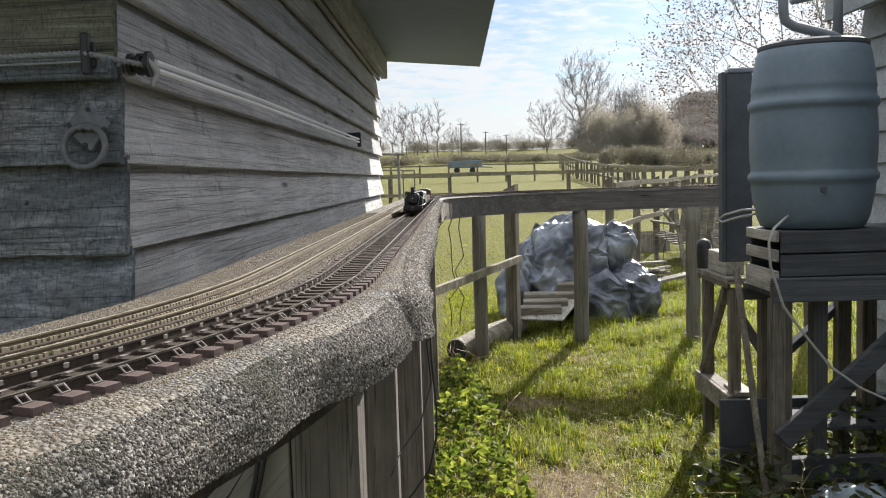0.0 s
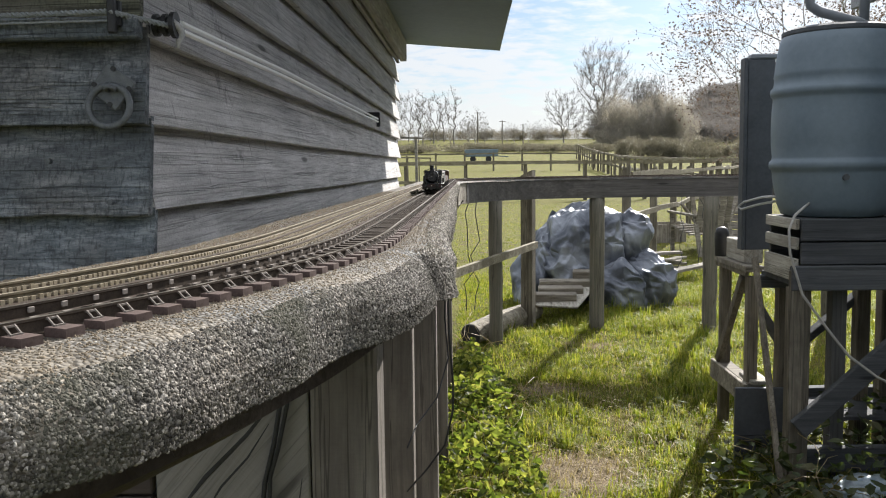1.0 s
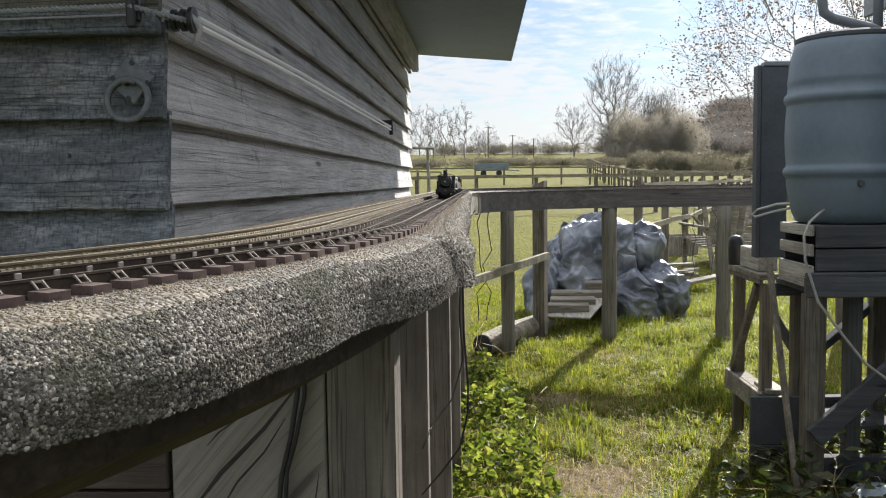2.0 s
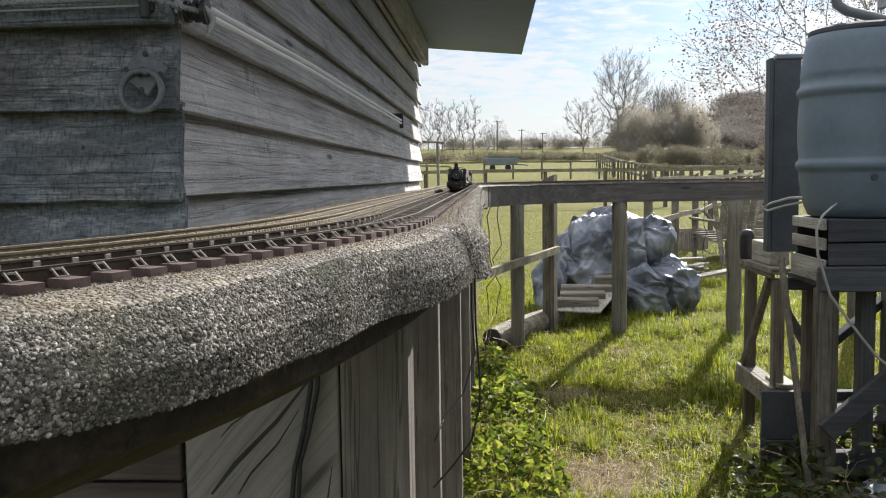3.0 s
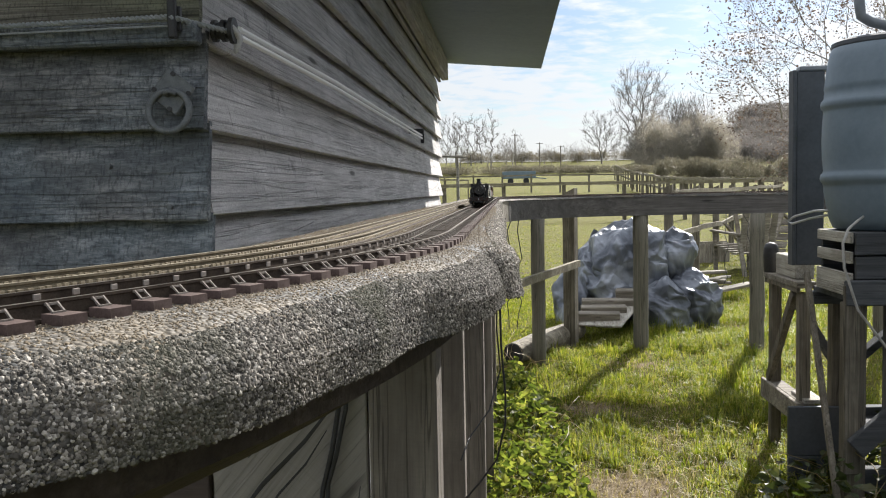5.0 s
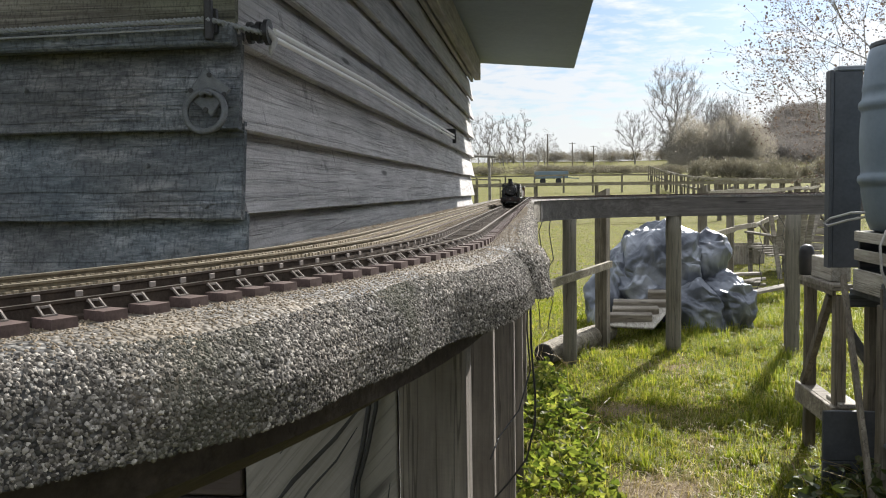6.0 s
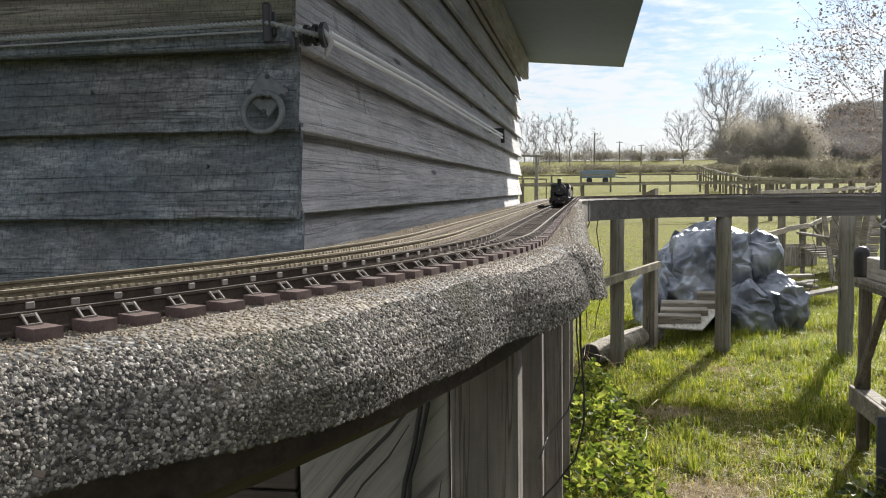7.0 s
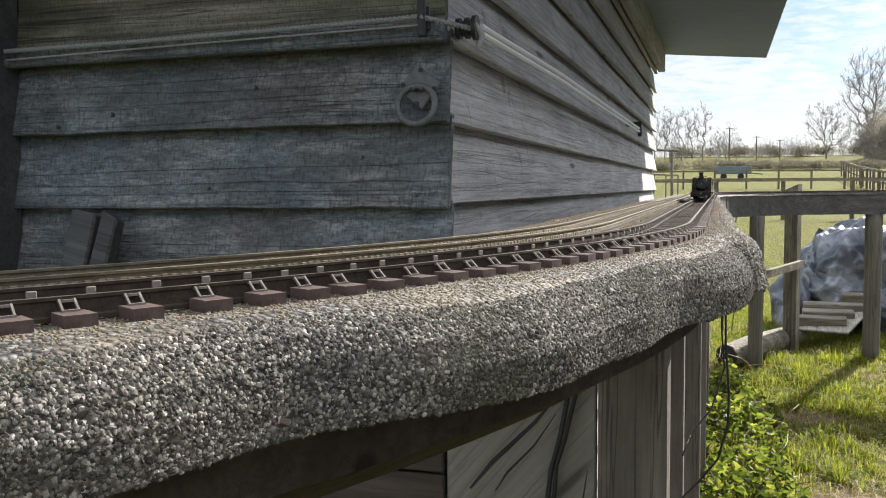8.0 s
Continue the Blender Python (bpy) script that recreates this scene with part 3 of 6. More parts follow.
def felt_section(s):
    """The felt's outline at a station: a flat top, a rounded shoulder and a skirt that hangs in loose folds."""
    e = edge_at(s) + 0.0025 * noise.noise((s * 5.0, 0, 3.3)) + 0.0015 * noise.noise((s * 16.0, 4, 3.3))
    fold = swell(s, -0.900, 0.014, 0.060) + swell(s, -0.570, 0.013, 0.050) - swell(s, -0.680, 0.010, 0.040) + swell(s, -0.265, 0.012, 0.055) - swell(s, -0.385, 0.010, 0.045) + swell(s, 0.02, 0.007, 0.05)
    fold += (0.004 * noise.noise((s * 9.0, 5.0, 0)) + 0.003 * noise.noise((s * 21.0, 8.0, 0))) * (1 - smoothstep(3.3, 3.7, s))
    tuck = 0.022 * (1 - smoothstep(-1.2, -0.8, s))
    flare = swell(s, -0.10, 0.009, 0.06)
    lo = 0.9665 - 0.15 * tuck + 0.004 * noise.noise((s * 7.0, 1.7, 0)) - 0.008 * math.exp(-((s + 0.07) / 0.06) ** 2) + 0.028 * smoothstep(3.5, 3.8, s)
    top = Z_FELT + 0.0012 * noise.noise((s * 4.0, 9.0, 0))
    mid = max(0.984, lo + 0.002)
    return [(-0.200, 0.967), (-0.200, 1.002), (-0.194, top), (e - 0.036, top), (e - 0.022 + 0.25 * fold, top - 0.0022), (e - 0.011 + 0.5 * fold, top - 0.007), (e - 0.004 - 0.12 * tuck + 0.8 * fold, max(top - 0.015, mid + 0.001)), (e - 0.42 * tuck + fold, mid), (e + flare + 0.8 * fold - tuck, lo), (e - 0.006 + flare + 0.8 * fold - tuck, lo), (e - 0.012 - tuck + 0.7 * fold, lo + 0.004)]


stations, verts, faces = [], [], []
count = int((S1 - S0) / 0.015)
for i in range(count + 1):
    s = S0 + (S1 - S0) * i / count
    p, nrm = track_at(s)
    sec = felt_section(s)
    verts += [(p.x + nrm.x * o, p.y + nrm.y * o, z) for o, z in sec]
k = len(sec)
for i in range(count):
    for j in range(k):
        a0, b0 = i * k + j, i * k + (j + 1) % k
        faces.append((a0, b0, b0 + k, a0 + k))
faces += [tuple(range(k))[::-1], tuple(range(count * k, (count + 1) * k))]
deck = thing("railway_deck", "raised garden railway deck covered in mineral roofing felt", "railway deck")
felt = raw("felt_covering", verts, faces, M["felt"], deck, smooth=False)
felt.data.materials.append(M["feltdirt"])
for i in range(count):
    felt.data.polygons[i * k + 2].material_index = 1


def swept(name, s0, s1, section, mat, parent, step=0.03):
    cnt = max(int((s1 - s0) / step), 1)
    st = [track_at(s0 + (s1 - s0) * i / cnt) for i in range(cnt + 1)]
    v, f = sweep(st, section)
    return raw(name, v, f, mat, parent)


swept("deck_joist", S0, -0.02, [(-0.18, 0.905), (-0.18, 0.9665), (0.022, 0.9665), (0.022, 0.935), (-0.03, 0.905)], M["under_deck"], deck)
swept("deck_board", 0.02, 3.6, [(-0.19, 0.93), (-0.19, 0.9665), (0.018, 0.9665), (0.018, 0.93)], M["brown"], deck)
swept("fascia", 4.20, S1, [(0.004, 0.875), (0.004, 0.998), (0.024, 0.998), (0.024, 0.875)], M["beam"], deck)
tagged(swept("curved_fascia", 3.74, 4.198, [(0.004, 0.876), (0.004, 0.997), (0.022, 0.997), (0.022, 0.876)], M["plank"], deck), "pale curved end of the fascia")
swept("back_fascia", 3.9, S1, [(-0.195, 0.89), (-0.195, 0.9665), (-0.175, 0.9665), (-0.175, 0.89)], M["beam"], deck)

# rails
TALL = [(-0.0016, 1.0112), (-0.0016, 1.0126), (-0.0005, 1.0134), (-0.0005, 1.0182), (-0.0013, 1.0188), (-0.0013, 1.0200), (0.0013, 1.0200), (0.0013, 1.0188), (0.0005, 1.0182), (0.0005, 1.0134), (0.0016, 1.0126), (0.0016, 1.0112)]
RAIL = [(-0.0012, 1.0150), (-0.0012, 1.0162), (-0.0005, 1.0168), (-0.0005, 1.0182), (-0.0013, 1.0188), (-0.0013, 1.0200), (0.0013, 1.0200), (0.0013, 1.0188), (0.0005, 1.0182), (0.0005, 1.0168), (0.0012, 1.0162), (0.0012, 1.0150)]
main_track = thing("outer_track", "narrow model railway track with dark rails and brown sleepers", "model track", "model railway tracks")
loop_track = thing("inner_track", "brassy sunlit model railway track along the deck", "model track", "model railway tracks")
for o, mat, owner in ((0.0, "railmetal", main_track), (-0.040, "railmetal", main_track), (-0.082, "brass", loop_track), (-0.122, "brass", loop_track)):
    if owner is loop_track:
        swept("rail_bed", S0, S1, [(o - 0.0045, 1.0095), (o - 0.0045, 1.0135), (o - 0.0025, 1.0150), (o + 0.0025, 1.0150), (o + 0.0045, 1.0135), (o + 0.0045, 1.0095)], M["rust"], owner, 0.05)
    bar = swept("running_rail", S0, S1, [(o + a * (1.0 if owner is main_track else 1.15), z) for a, z in (TALL if owner is main_track else RAIL)], M["rust" if mat == "railmetal" else "brassweb"], owner, 0.025)
    bar.data.materials.append(M[mat])
    for i in range(5, len(bar.data.polygons) - 2, len(RAIL)):
        bar.data.polygons[i].material_index = 1

# sleepers with moulded chairs
def sleeper_mesh(name, mats, length=0.0715, width=0.0116, low=1.0096, high=1.0150):
    """A sleeper with thick ends, a thin dark middle under the rails, and a looped chair outside and a cap inside each rail."""
    bm = bmesh.new()

    def shade(slot, first):
        bm.faces.ensure_lookup_table()
        for f in bm.faces[first:]:
            f.material_index = slot

    for side in (-1, 1):
        x0, x1 = sorted((side * 0.0226, side * length / 2))
        box(bm, (x0, -width / 2, low), (x1, width / 2, high))
    first = len(bm.faces)
    box(bm, (-0.0222, -width * 0.42, low), (0.0222, width * 0.42, 1.0124))
    shade(1, first)
    first = len(bm.faces)
    for side in (-1, 1):
        r = side * 0.020
        foot, head = r + side * 0.0060, r + side * 0.0016
        for dy in (-0.0027, 0.0027):
            stick(bm, (head, dy, 1.0190), (foot, dy, high + 0.0002), 0.0008, 0.0009, 0)
        box(bm, (head - 0.0006, -0.0032, 1.0180), (head + 0.0006, 0.0032, 1.0190))
        box(bm, (foot - 0.0006, -0.0032, high), (foot + 0.0006, 0.0032, high + 0.0008))
        inner = r - side * 0.0022
        box(bm, (inner - 0.0006, -0.0020, 1.0156), (inner + 0.0006, 0.0020, 1.0186), None, 0.0003)
        box(bm, (r - side * 0.0040 - 0.0016, -0.0026, 1.0124), (r - side * 0.0040 + 0.0016, 0.0026, 1.0136))
    shade(2, first)
    me = bpy.data.meshes.new(name)
    bm.to_mesh(me)
    bm.free()
    for mat in mats:
        me.materials.append(mat)
    return me


STEP = 0.0226
sleeper_a = sleeper_mesh("sleeper", (M["sleeper"], M["rust"], M["sleeperlip"]))


def clip_mesh():
    """A small tan plastic chair that grips the narrow inner rail on both sides."""
    bm = bmesh.new()
    for side in (-1, 1):
        box(bm, (side * 0.0046 - 0.0013, -0.0012, 1.0096), (side * 0.0046 + 0.0013, 0.0012, 1.0122))
        box(bm, (side * 0.0025 - 0.0008, -0.0014, 1.0136), (side * 0.0025 + 0.0008, 0.0014, 1.0168))
    me = bpy.data.meshes.new("rail_chair")
    bm.to_mesh(me)
    bm.free()
    me.materials.append(M["chairs"])
    return me


chair_b = clip_mesh()


def turn_at(s, o, rng):
    p, nrm = track_at(s)
    return Matrix.Translation((p.x + nrm.x * o, p.y + nrm.y * o, rng.uniform(-0.0003, 0.0003))) @ Matrix.Rotation(math.atan2(nrm.y, nrm.x) + rng.gauss(0, 0.012), 4, "Z")


def lay(owner, mesh, o, s_from, s_to, pieces, seed, name="sleeper", step=STEP):
    """Lays sleepers along the deck; the first pieces as objects, the rest in one mesh."""
    rng = random.Random(seed)
    base = np.array([v.co for v in mesh.vertices])
    polys = [tuple(p.vertices) for p in mesh.polygons]
    slots = [p.material_index for p in mesh.polygons]
    vv, ff, s, i = [], [], s_from, 0
    while s < s_to:
        m = turn_at(s + rng.gauss(0, 0.0006), o, rng)
        if i < pieces:
            ob = new(name, mesh)
            ob.parent, ob.matrix_basis = owner, m
        else:
            off = len(vv)
            mm = np.array(m)
            vv += (base @ mm[:3, :3].T + mm[:3, 3]).tolist()
            ff += [tuple(q + off for q in f) for f in polys]
        s, i = s + step, i + 1
    if vv:
        row = raw(name + "_row", vv, ff, mesh.materials[0], owner)
        for mat in mesh.materials[1:]:
            row.data.materials.append(mat)
        row.data.polygons.foreach_set("material_index", slots * (len(ff) // len(slots)))
        tagged(row, kind="stuff")


# ---- posts under the deck ----
def round_post(x, y, r, z1, group="", label="round brown timber post under the railway deck"):
    rng = random.Random(int(x * 1000 + y * 77))
    z0 = ground_z(x, y) - 0.06
    zs = [z0 + (z1 - z0) * i / 8 for i in range(9)]
    bm = tube(bmesh.new(), [(x + rng.gauss(0, 0.0015), y + rng.gauss(0, 0.0015), z) for z in zs], [r * rng.uniform(0.97, 1.03) for _ in zs], 18)
    ob = part("deck_post", bm, M["post"], smooth=True)
    return tagged(ob, label, "post", group)


for x, y, r in ((0.556, 4.375, 0.043), (1.248, 4.80, 0.050), (1.975, 4.70, 0.047), (2.75, 4.70, 0.045)):
    round_post(x, y, r, 0.876, "posts under the far deck")

# boards and posts that carry the near deck
tilt = Matrix.Rotation(radians(41), 4, "Y")
panel = thing("support_panel", "grey-brown split timber panel upright under the deck", "panel")
bm = box(bmesh.new(), (0.004, -0.026, -0.1), (0.200, -0.008, 0.968), None, 0.002)
bmesh.ops.transform(bm, matrix=tilt.inverted(), verts=bm.verts)
part("board", bm, M["ply"], panel).matrix_basis = tilt
for x0, z0, x1, z1, wd in ((0.172, 0.818, 0.036, 0.662, 0.0055), (0.150, 0.770, 0.070, 0.662, 0.0028), (0.120, 0.800, 0.050, 0.735, 0.0022), (0.190, 0.700, 0.165, 0.600, 0.0025)):
    bm = bmesh.new()
    tube(bm, [(x0, -0.0262, z0), (x0 * 0.6 + x1 * 0.4 + 0.004, -0.0262, z0 * 0.6 + z1 * 0.4), (x0 * 0.25 + x1 * 0.75 - 0.003, -0.0262, z0 * 0.25 + z1 * 0.75), (x1, -0.0262, z1)], [wd * 0.2, wd * 0.5, wd * 0.6, wd * 0.3], 6)
    for v in bm.verts:
        v.co.y = -0.0262 + (v.co.y + 0.0262) * 0.15
    part("split", bm, M["black"], panel, "dark open split along the grain")
for x0, x1, y0, y1, lean in ((0.203, 0.287, -0.030, 0.052, 0.0), (0.205, 0.280, 0.70, 0.765, 0.0), (0.215, 0.300, 1.42, 1.49, 0.0), (0.225, 0.305, 2.3, 2.37, 0.0), (0.225, 0.305, 3.2, 3.27, 0.0)):
    support = thing("deck_support", "brown squared timber upright under the deck edge", "post", "uprights under the near deck")
    part("upright", box(bmesh.new(), (x0, y0, -0.2), (x1, y1, 0.941), None, 0.003), M["brown"], support)
    part("packer", box(bmesh.new(), (x0 + 0.002, y0 + 0.003, 0.9415), (x1 - 0.004, y1 - 0.002, 0.967), None, 0.002), M["brown"], support)


# ---- fences ----
def slant_post(name, x, y, w2, z1, parent, mat, lean=0.0, cut=0.05):
    """A squared fence post with a weathered slanting top."""
    bm = bmesh.new()
    z0 = ground_z(x, y) - 0.1
    box(bm, (-w2 / 2, -w2 / 2, z0), (w2 / 2, w2 / 2, z1), Matrix.Translation((x, y, 0)) @ Matrix.Rotation(lean, 4, "Z"))
    for v in bm.verts:
        if v.co.z > z1 - 0.001 and (v.co - Vector((x, y, z1))).dot(Vector((-math.sin(lean), math.cos(lean), 0)) + Vector((math.cos(lean), math.sin(lean), 0)) * 0.3) > 0:
            v.co.z -= cut
    return part(name, bm, mat, parent)


def fence_run(name, label, p0, p1, gap, heights, post_h, w2, group, skip=(), rail=(0.09, 0.035), jitter=0.02, seed=1, rails_skip=()):
    """Post-and-rail fence from p0 to p1: posts every gap metres and rails at the heights given."""
    rng = random.Random(seed)
    p0, p1 = Vector(p0), Vector(p1)
    n2 = max(int(round((p1 - p0).length / gap)), 1)
    run = thing(name, label, "fence", group)
    turn = math.atan2((p1 - p0).y, (p1 - p0).x)
    spots = [p0.lerp(p1, i / n2) for i in range(n2 + 1)]

    def level(p):
        return max(ground_z(p.x, p.y), -0.04)

    for i, p in enumerate(spots):
        if i not in skip:
            slant_post("post", p.x, p.y, w2, ground_z(p.x, p.y) + post_h + rng.uniform(-jitter, jitter), run, M["fence"], turn, w2 * 0.45)
    for i, (a, b2) in enumerate(zip(spots, spots[1:])):
        if i in rails_skip:
            continue
        side = Vector((math.sin(turn), -math.cos(turn))) * (w2 / 2 + rail[1] / 2)
        for h in heights if not (name == "paddock_fence" and i == 0) else heights[:1]:
            za, zb = level(a) + h + rng.uniform(-jitter, jitter), level(b2) + h + rng.uniform(-jitter, jitter)
            bm = stick(bmesh.new(), (a.x + side.x, a.y + side.y, za), (b2.x + side.x, b2.y + side.y, zb), rail[1], rail[0] * (0.75 if i == 0 and len(heights) == 2 and name == "paddock_fence" else 1.0), 0.0, 0.0)
            part("rail", bm, M["rail"], run)
    return run


FW = Vector((math.sin(radians(20.7)), math.cos(radians(20.7))))
f0 = Vector((0.80, 5.0)) - FW * 1.8
fence_run("paddock_fence", "grey timber paddock fence with slanting post tops", f0, f0 + FW * 1.8 * 12, 1.8, (0.56, 1.02), 1.10, 0.082, "paddock fences", skip=(0, 2), rails_skip=(1, 2), rail=(0.06, 0.03), seed=3)
fence_run("field_fence", "long timber post and rail fence across the field", (-7.2, 26.0), (17.0, 27.0), 1.86, (0.58, 1.17), 1.22, 0.11, "paddock fences", rail=(0.10, 0.04), seed=4)
fence_run("far_fence", "distant post and rail fence across the rising field", (-15.0, 55.0), (9.4, 57.0), 1.86, (0.6, 1.12), 1.2, 0.11, "paddock fences", rail=(0.10, 0.04), seed=5)
fence_run("side_fence", "post and rail fence running up the field", (9.7, 30.0), (8.6, 58.0), 1.8, (0.55, 1.15), 1.25, 0.11, "paddock fences", rail=(0.10, 0.04), seed=6)
fence_run("arena_fence", "pale railed fence along the paddock edge", (7.7, 22.0), (9.4, 74.0), 1.8, (0.6, 1.2), 1.2, 0.09, "paddock fences", rail=(0.12, 0.04), seed=7)
fence_run("corner_fence", "short pale railed fence beside the shed", (-2.9, 38.0), (-1.4, 38.2), 0.5, (1.05, 1.3), 1.3, 0.05, "paddock fences", rail=(0.07, 0.03), seed=8)

# two thin pales beyond the shed
stake = thing("garden_stake", "pale upright stake with a cross bar beyond the shed", "stake", at=(0, 0, 0))
part("upright", stick(bmesh.new(), (0.07, 4.55, -0.1), (0.055, 4.55, 1.29), 0.018, 0.018), M["pale"], stake)
part("cross_bar", stick(bmesh.new(), (-0.12, 4.53, 1.285), (0.10, 4.53, 1.275), 0.014, 0.014), M["pale"], stake)

# ---- water butt on its stand ----
BX, BY = 1.790, 2.31
butt = thing("water_butt", "grey-blue plastic water butt with moulded hoops", "water butt", at=(0, 0, 0))
profile = [(0.165, 0.885), (0.188, 0.893), (0.203, 0.93), (0.214, 0.985), (0.222, 1.030), (0.2225, 1.048), (0.2255, 1.060), (0.2335, 1.068), (0.2355, 1.080), (0.2335, 1.092), (0.2255, 1.100), (0.2235, 1.110), (0.2285, 1.16), (0.230, 1.22), (0.2285, 1.28),
           (0.2250, 1.325), (0.2260, 1.334), (0.2335, 1.342), (0.2355, 1.354), (0.2335, 1.366), (0.2240, 1.376), (0.2225, 1.392), (0.221, 1.405), (0.2240, 1.413), (0.222, 1.425), (0.216, 1.48), (0.207, 1.53), (0.200, 1.556), (0.190, 1.568)]
part("body", lathe(bmesh.new(), profile, (BX, BY, 0), 72), M["barrel"], butt, smooth=True)
part("lid", lathe(bmesh.new(), [(0.196, 1.560), (0.199, 1.566), (0.199, 1.578), (0.185, 1.586), (0.05, 1.592)], (BX, BY, 0), 64), M["panelm"], butt, "dark flat lid")
bm = bmesh.new()
tube(bm, [(BX - 0.045, BY - 0.205, 1.035), (BX - 0.047, BY - 0.226, 1.035)], [0.013, 0.011], 14)
part("blank_boss", bm, M["panelm"], butt, "blanked tap boss")

# downpipe into the butt
pipe = thing("downpipe", "grey plastic downpipe with a swan neck", "downpipe")
part("spout", tube(bmesh.new(), [(1.672, 2.30, 1.98), (1.675, 2.30, 1.715), (1.682, 2.30, 1.672), (1.715, 2.30, 1.650), (1.86, 2.30, 1.610), (1.90, 2.30, 1.590)], 0.019, 12), M["pipe"], pipe, smooth=True)
part("upper_pipe", tube(bmesh.new(), [(1.945, 2.45, 2.0), (1.942, 2.44, 1.60)], 0.019, 12), M["pipe"], pipe, smooth=True)
part("branch", tube(bmesh.new(), [(1.715, 2.32, 1.748), (1.80, 2.34, 1.765)], 0.015, 10), M["pipe"], pipe, smooth=True)

# slatted crate under the butt
crate = thing("slatted_crate", "dark timber crate with pale slats on one side", "crate")
CX0, CX1, CY0, CY1 = 1.60, 2.16, 2.13, 2.46
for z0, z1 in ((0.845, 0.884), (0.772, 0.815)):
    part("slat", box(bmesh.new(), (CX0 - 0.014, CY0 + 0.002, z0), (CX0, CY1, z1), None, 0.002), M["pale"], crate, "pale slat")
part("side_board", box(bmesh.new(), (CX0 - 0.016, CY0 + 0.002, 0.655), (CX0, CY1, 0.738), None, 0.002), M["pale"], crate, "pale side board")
# front faces away from the sun; that shade is put into the dark timber
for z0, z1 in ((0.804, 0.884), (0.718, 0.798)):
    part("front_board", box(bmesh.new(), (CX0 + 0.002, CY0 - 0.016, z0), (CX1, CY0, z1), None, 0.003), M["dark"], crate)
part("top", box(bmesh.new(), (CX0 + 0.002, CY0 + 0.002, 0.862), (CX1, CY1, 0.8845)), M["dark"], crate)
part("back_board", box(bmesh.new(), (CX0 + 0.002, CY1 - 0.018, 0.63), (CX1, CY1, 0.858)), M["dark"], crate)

stand = thing("butt_stand", "rough timber stand with braces under the water butt", "stand")


def timber(name, a, b2, w2, d, mat, parent, label=""):
    return part(name, stick(bmesh.new(), a, b2, w2, d, 0.003), M[mat], parent, label)


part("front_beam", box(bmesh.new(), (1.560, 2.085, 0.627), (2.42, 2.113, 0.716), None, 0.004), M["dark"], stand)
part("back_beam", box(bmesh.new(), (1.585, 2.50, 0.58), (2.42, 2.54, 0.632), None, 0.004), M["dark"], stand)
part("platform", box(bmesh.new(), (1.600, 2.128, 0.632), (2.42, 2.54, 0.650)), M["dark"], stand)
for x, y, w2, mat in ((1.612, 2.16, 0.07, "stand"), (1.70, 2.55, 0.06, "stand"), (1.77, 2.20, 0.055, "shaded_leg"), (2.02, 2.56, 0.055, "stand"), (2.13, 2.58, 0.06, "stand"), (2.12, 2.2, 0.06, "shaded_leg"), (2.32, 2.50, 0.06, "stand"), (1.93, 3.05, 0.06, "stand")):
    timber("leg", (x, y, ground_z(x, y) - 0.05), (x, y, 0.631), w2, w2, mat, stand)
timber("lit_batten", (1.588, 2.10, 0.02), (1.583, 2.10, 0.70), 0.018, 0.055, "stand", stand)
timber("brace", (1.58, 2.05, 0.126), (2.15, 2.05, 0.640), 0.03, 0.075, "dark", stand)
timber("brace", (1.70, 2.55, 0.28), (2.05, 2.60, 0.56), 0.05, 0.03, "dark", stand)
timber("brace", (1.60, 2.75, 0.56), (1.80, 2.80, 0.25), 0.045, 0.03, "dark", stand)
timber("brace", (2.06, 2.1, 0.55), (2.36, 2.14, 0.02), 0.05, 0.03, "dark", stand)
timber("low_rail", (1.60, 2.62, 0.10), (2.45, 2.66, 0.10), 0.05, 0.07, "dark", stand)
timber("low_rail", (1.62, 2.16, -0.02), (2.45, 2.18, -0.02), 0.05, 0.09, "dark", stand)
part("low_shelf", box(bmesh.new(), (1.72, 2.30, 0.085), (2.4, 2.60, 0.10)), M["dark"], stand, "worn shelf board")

# dark boards added to stand for the deep shade under the stand
for k in range(2):
    part("kick_board", box(bmesh.new(), (1.475, 2.44 + 0.002 * k, -0.22 + k * 0.20), (1.715, 2.46 + 0.002 * k, -0.022 + k * 0.20), None, 0.003), M["panelm"], stand, "dark board added for the shade under the stand")
scrap = thing("board_offcut", "pale sawn board offcut lying under the stand", "timber")
part("board", box(bmesh.new(), (1.590, 2.60, 0.179), (1.672, 2.78, 0.197), pose(0, 0, -0.03, 0, 0, 0), 0.003), M["pale"], scrap)

bench = thing("side_bench", "narrow lit timber bench beside the stand", "bench")
part("seat_board", box(bmesh.new(), (1.545, 2.62, 0.652), (1.625, 3.10, 0.678), None, 0.003), M["plank"], bench)
part("apron", box(bmesh.new(), (1.548, 2.63, 0.632), (1.562, 3.09, 0.6515), None, 0.002), M["stand"], bench)
timber("leg", (1.585, 2.66, -0.12), (1.585, 2.66, 0.63), 0.046, 0.046, "stand", bench)
timber("leg", (1.585, 3.05, -0.12), (1.585, 3.05, 0.63), 0.046, 0.046, "stand", bench)
timber("brace", (1.562, 3.06, 0.18), (1.562, 2.70, 0.625), 0.028, 0.040, "stand", bench)
part("stretcher", box(bmesh.new(), (1.540, 2.60, 0.085), (1.5575, 3.12, 0.175), None, 0.003), M["plank"], bench)
part("foot_board", box(bmesh.new(), (1.5575, 2.62, 0.155), (1.62, 3.10, 0.175), None, 0.003), M["plank"], bench)

bench.location = (0.016, 0.0, -0.022)

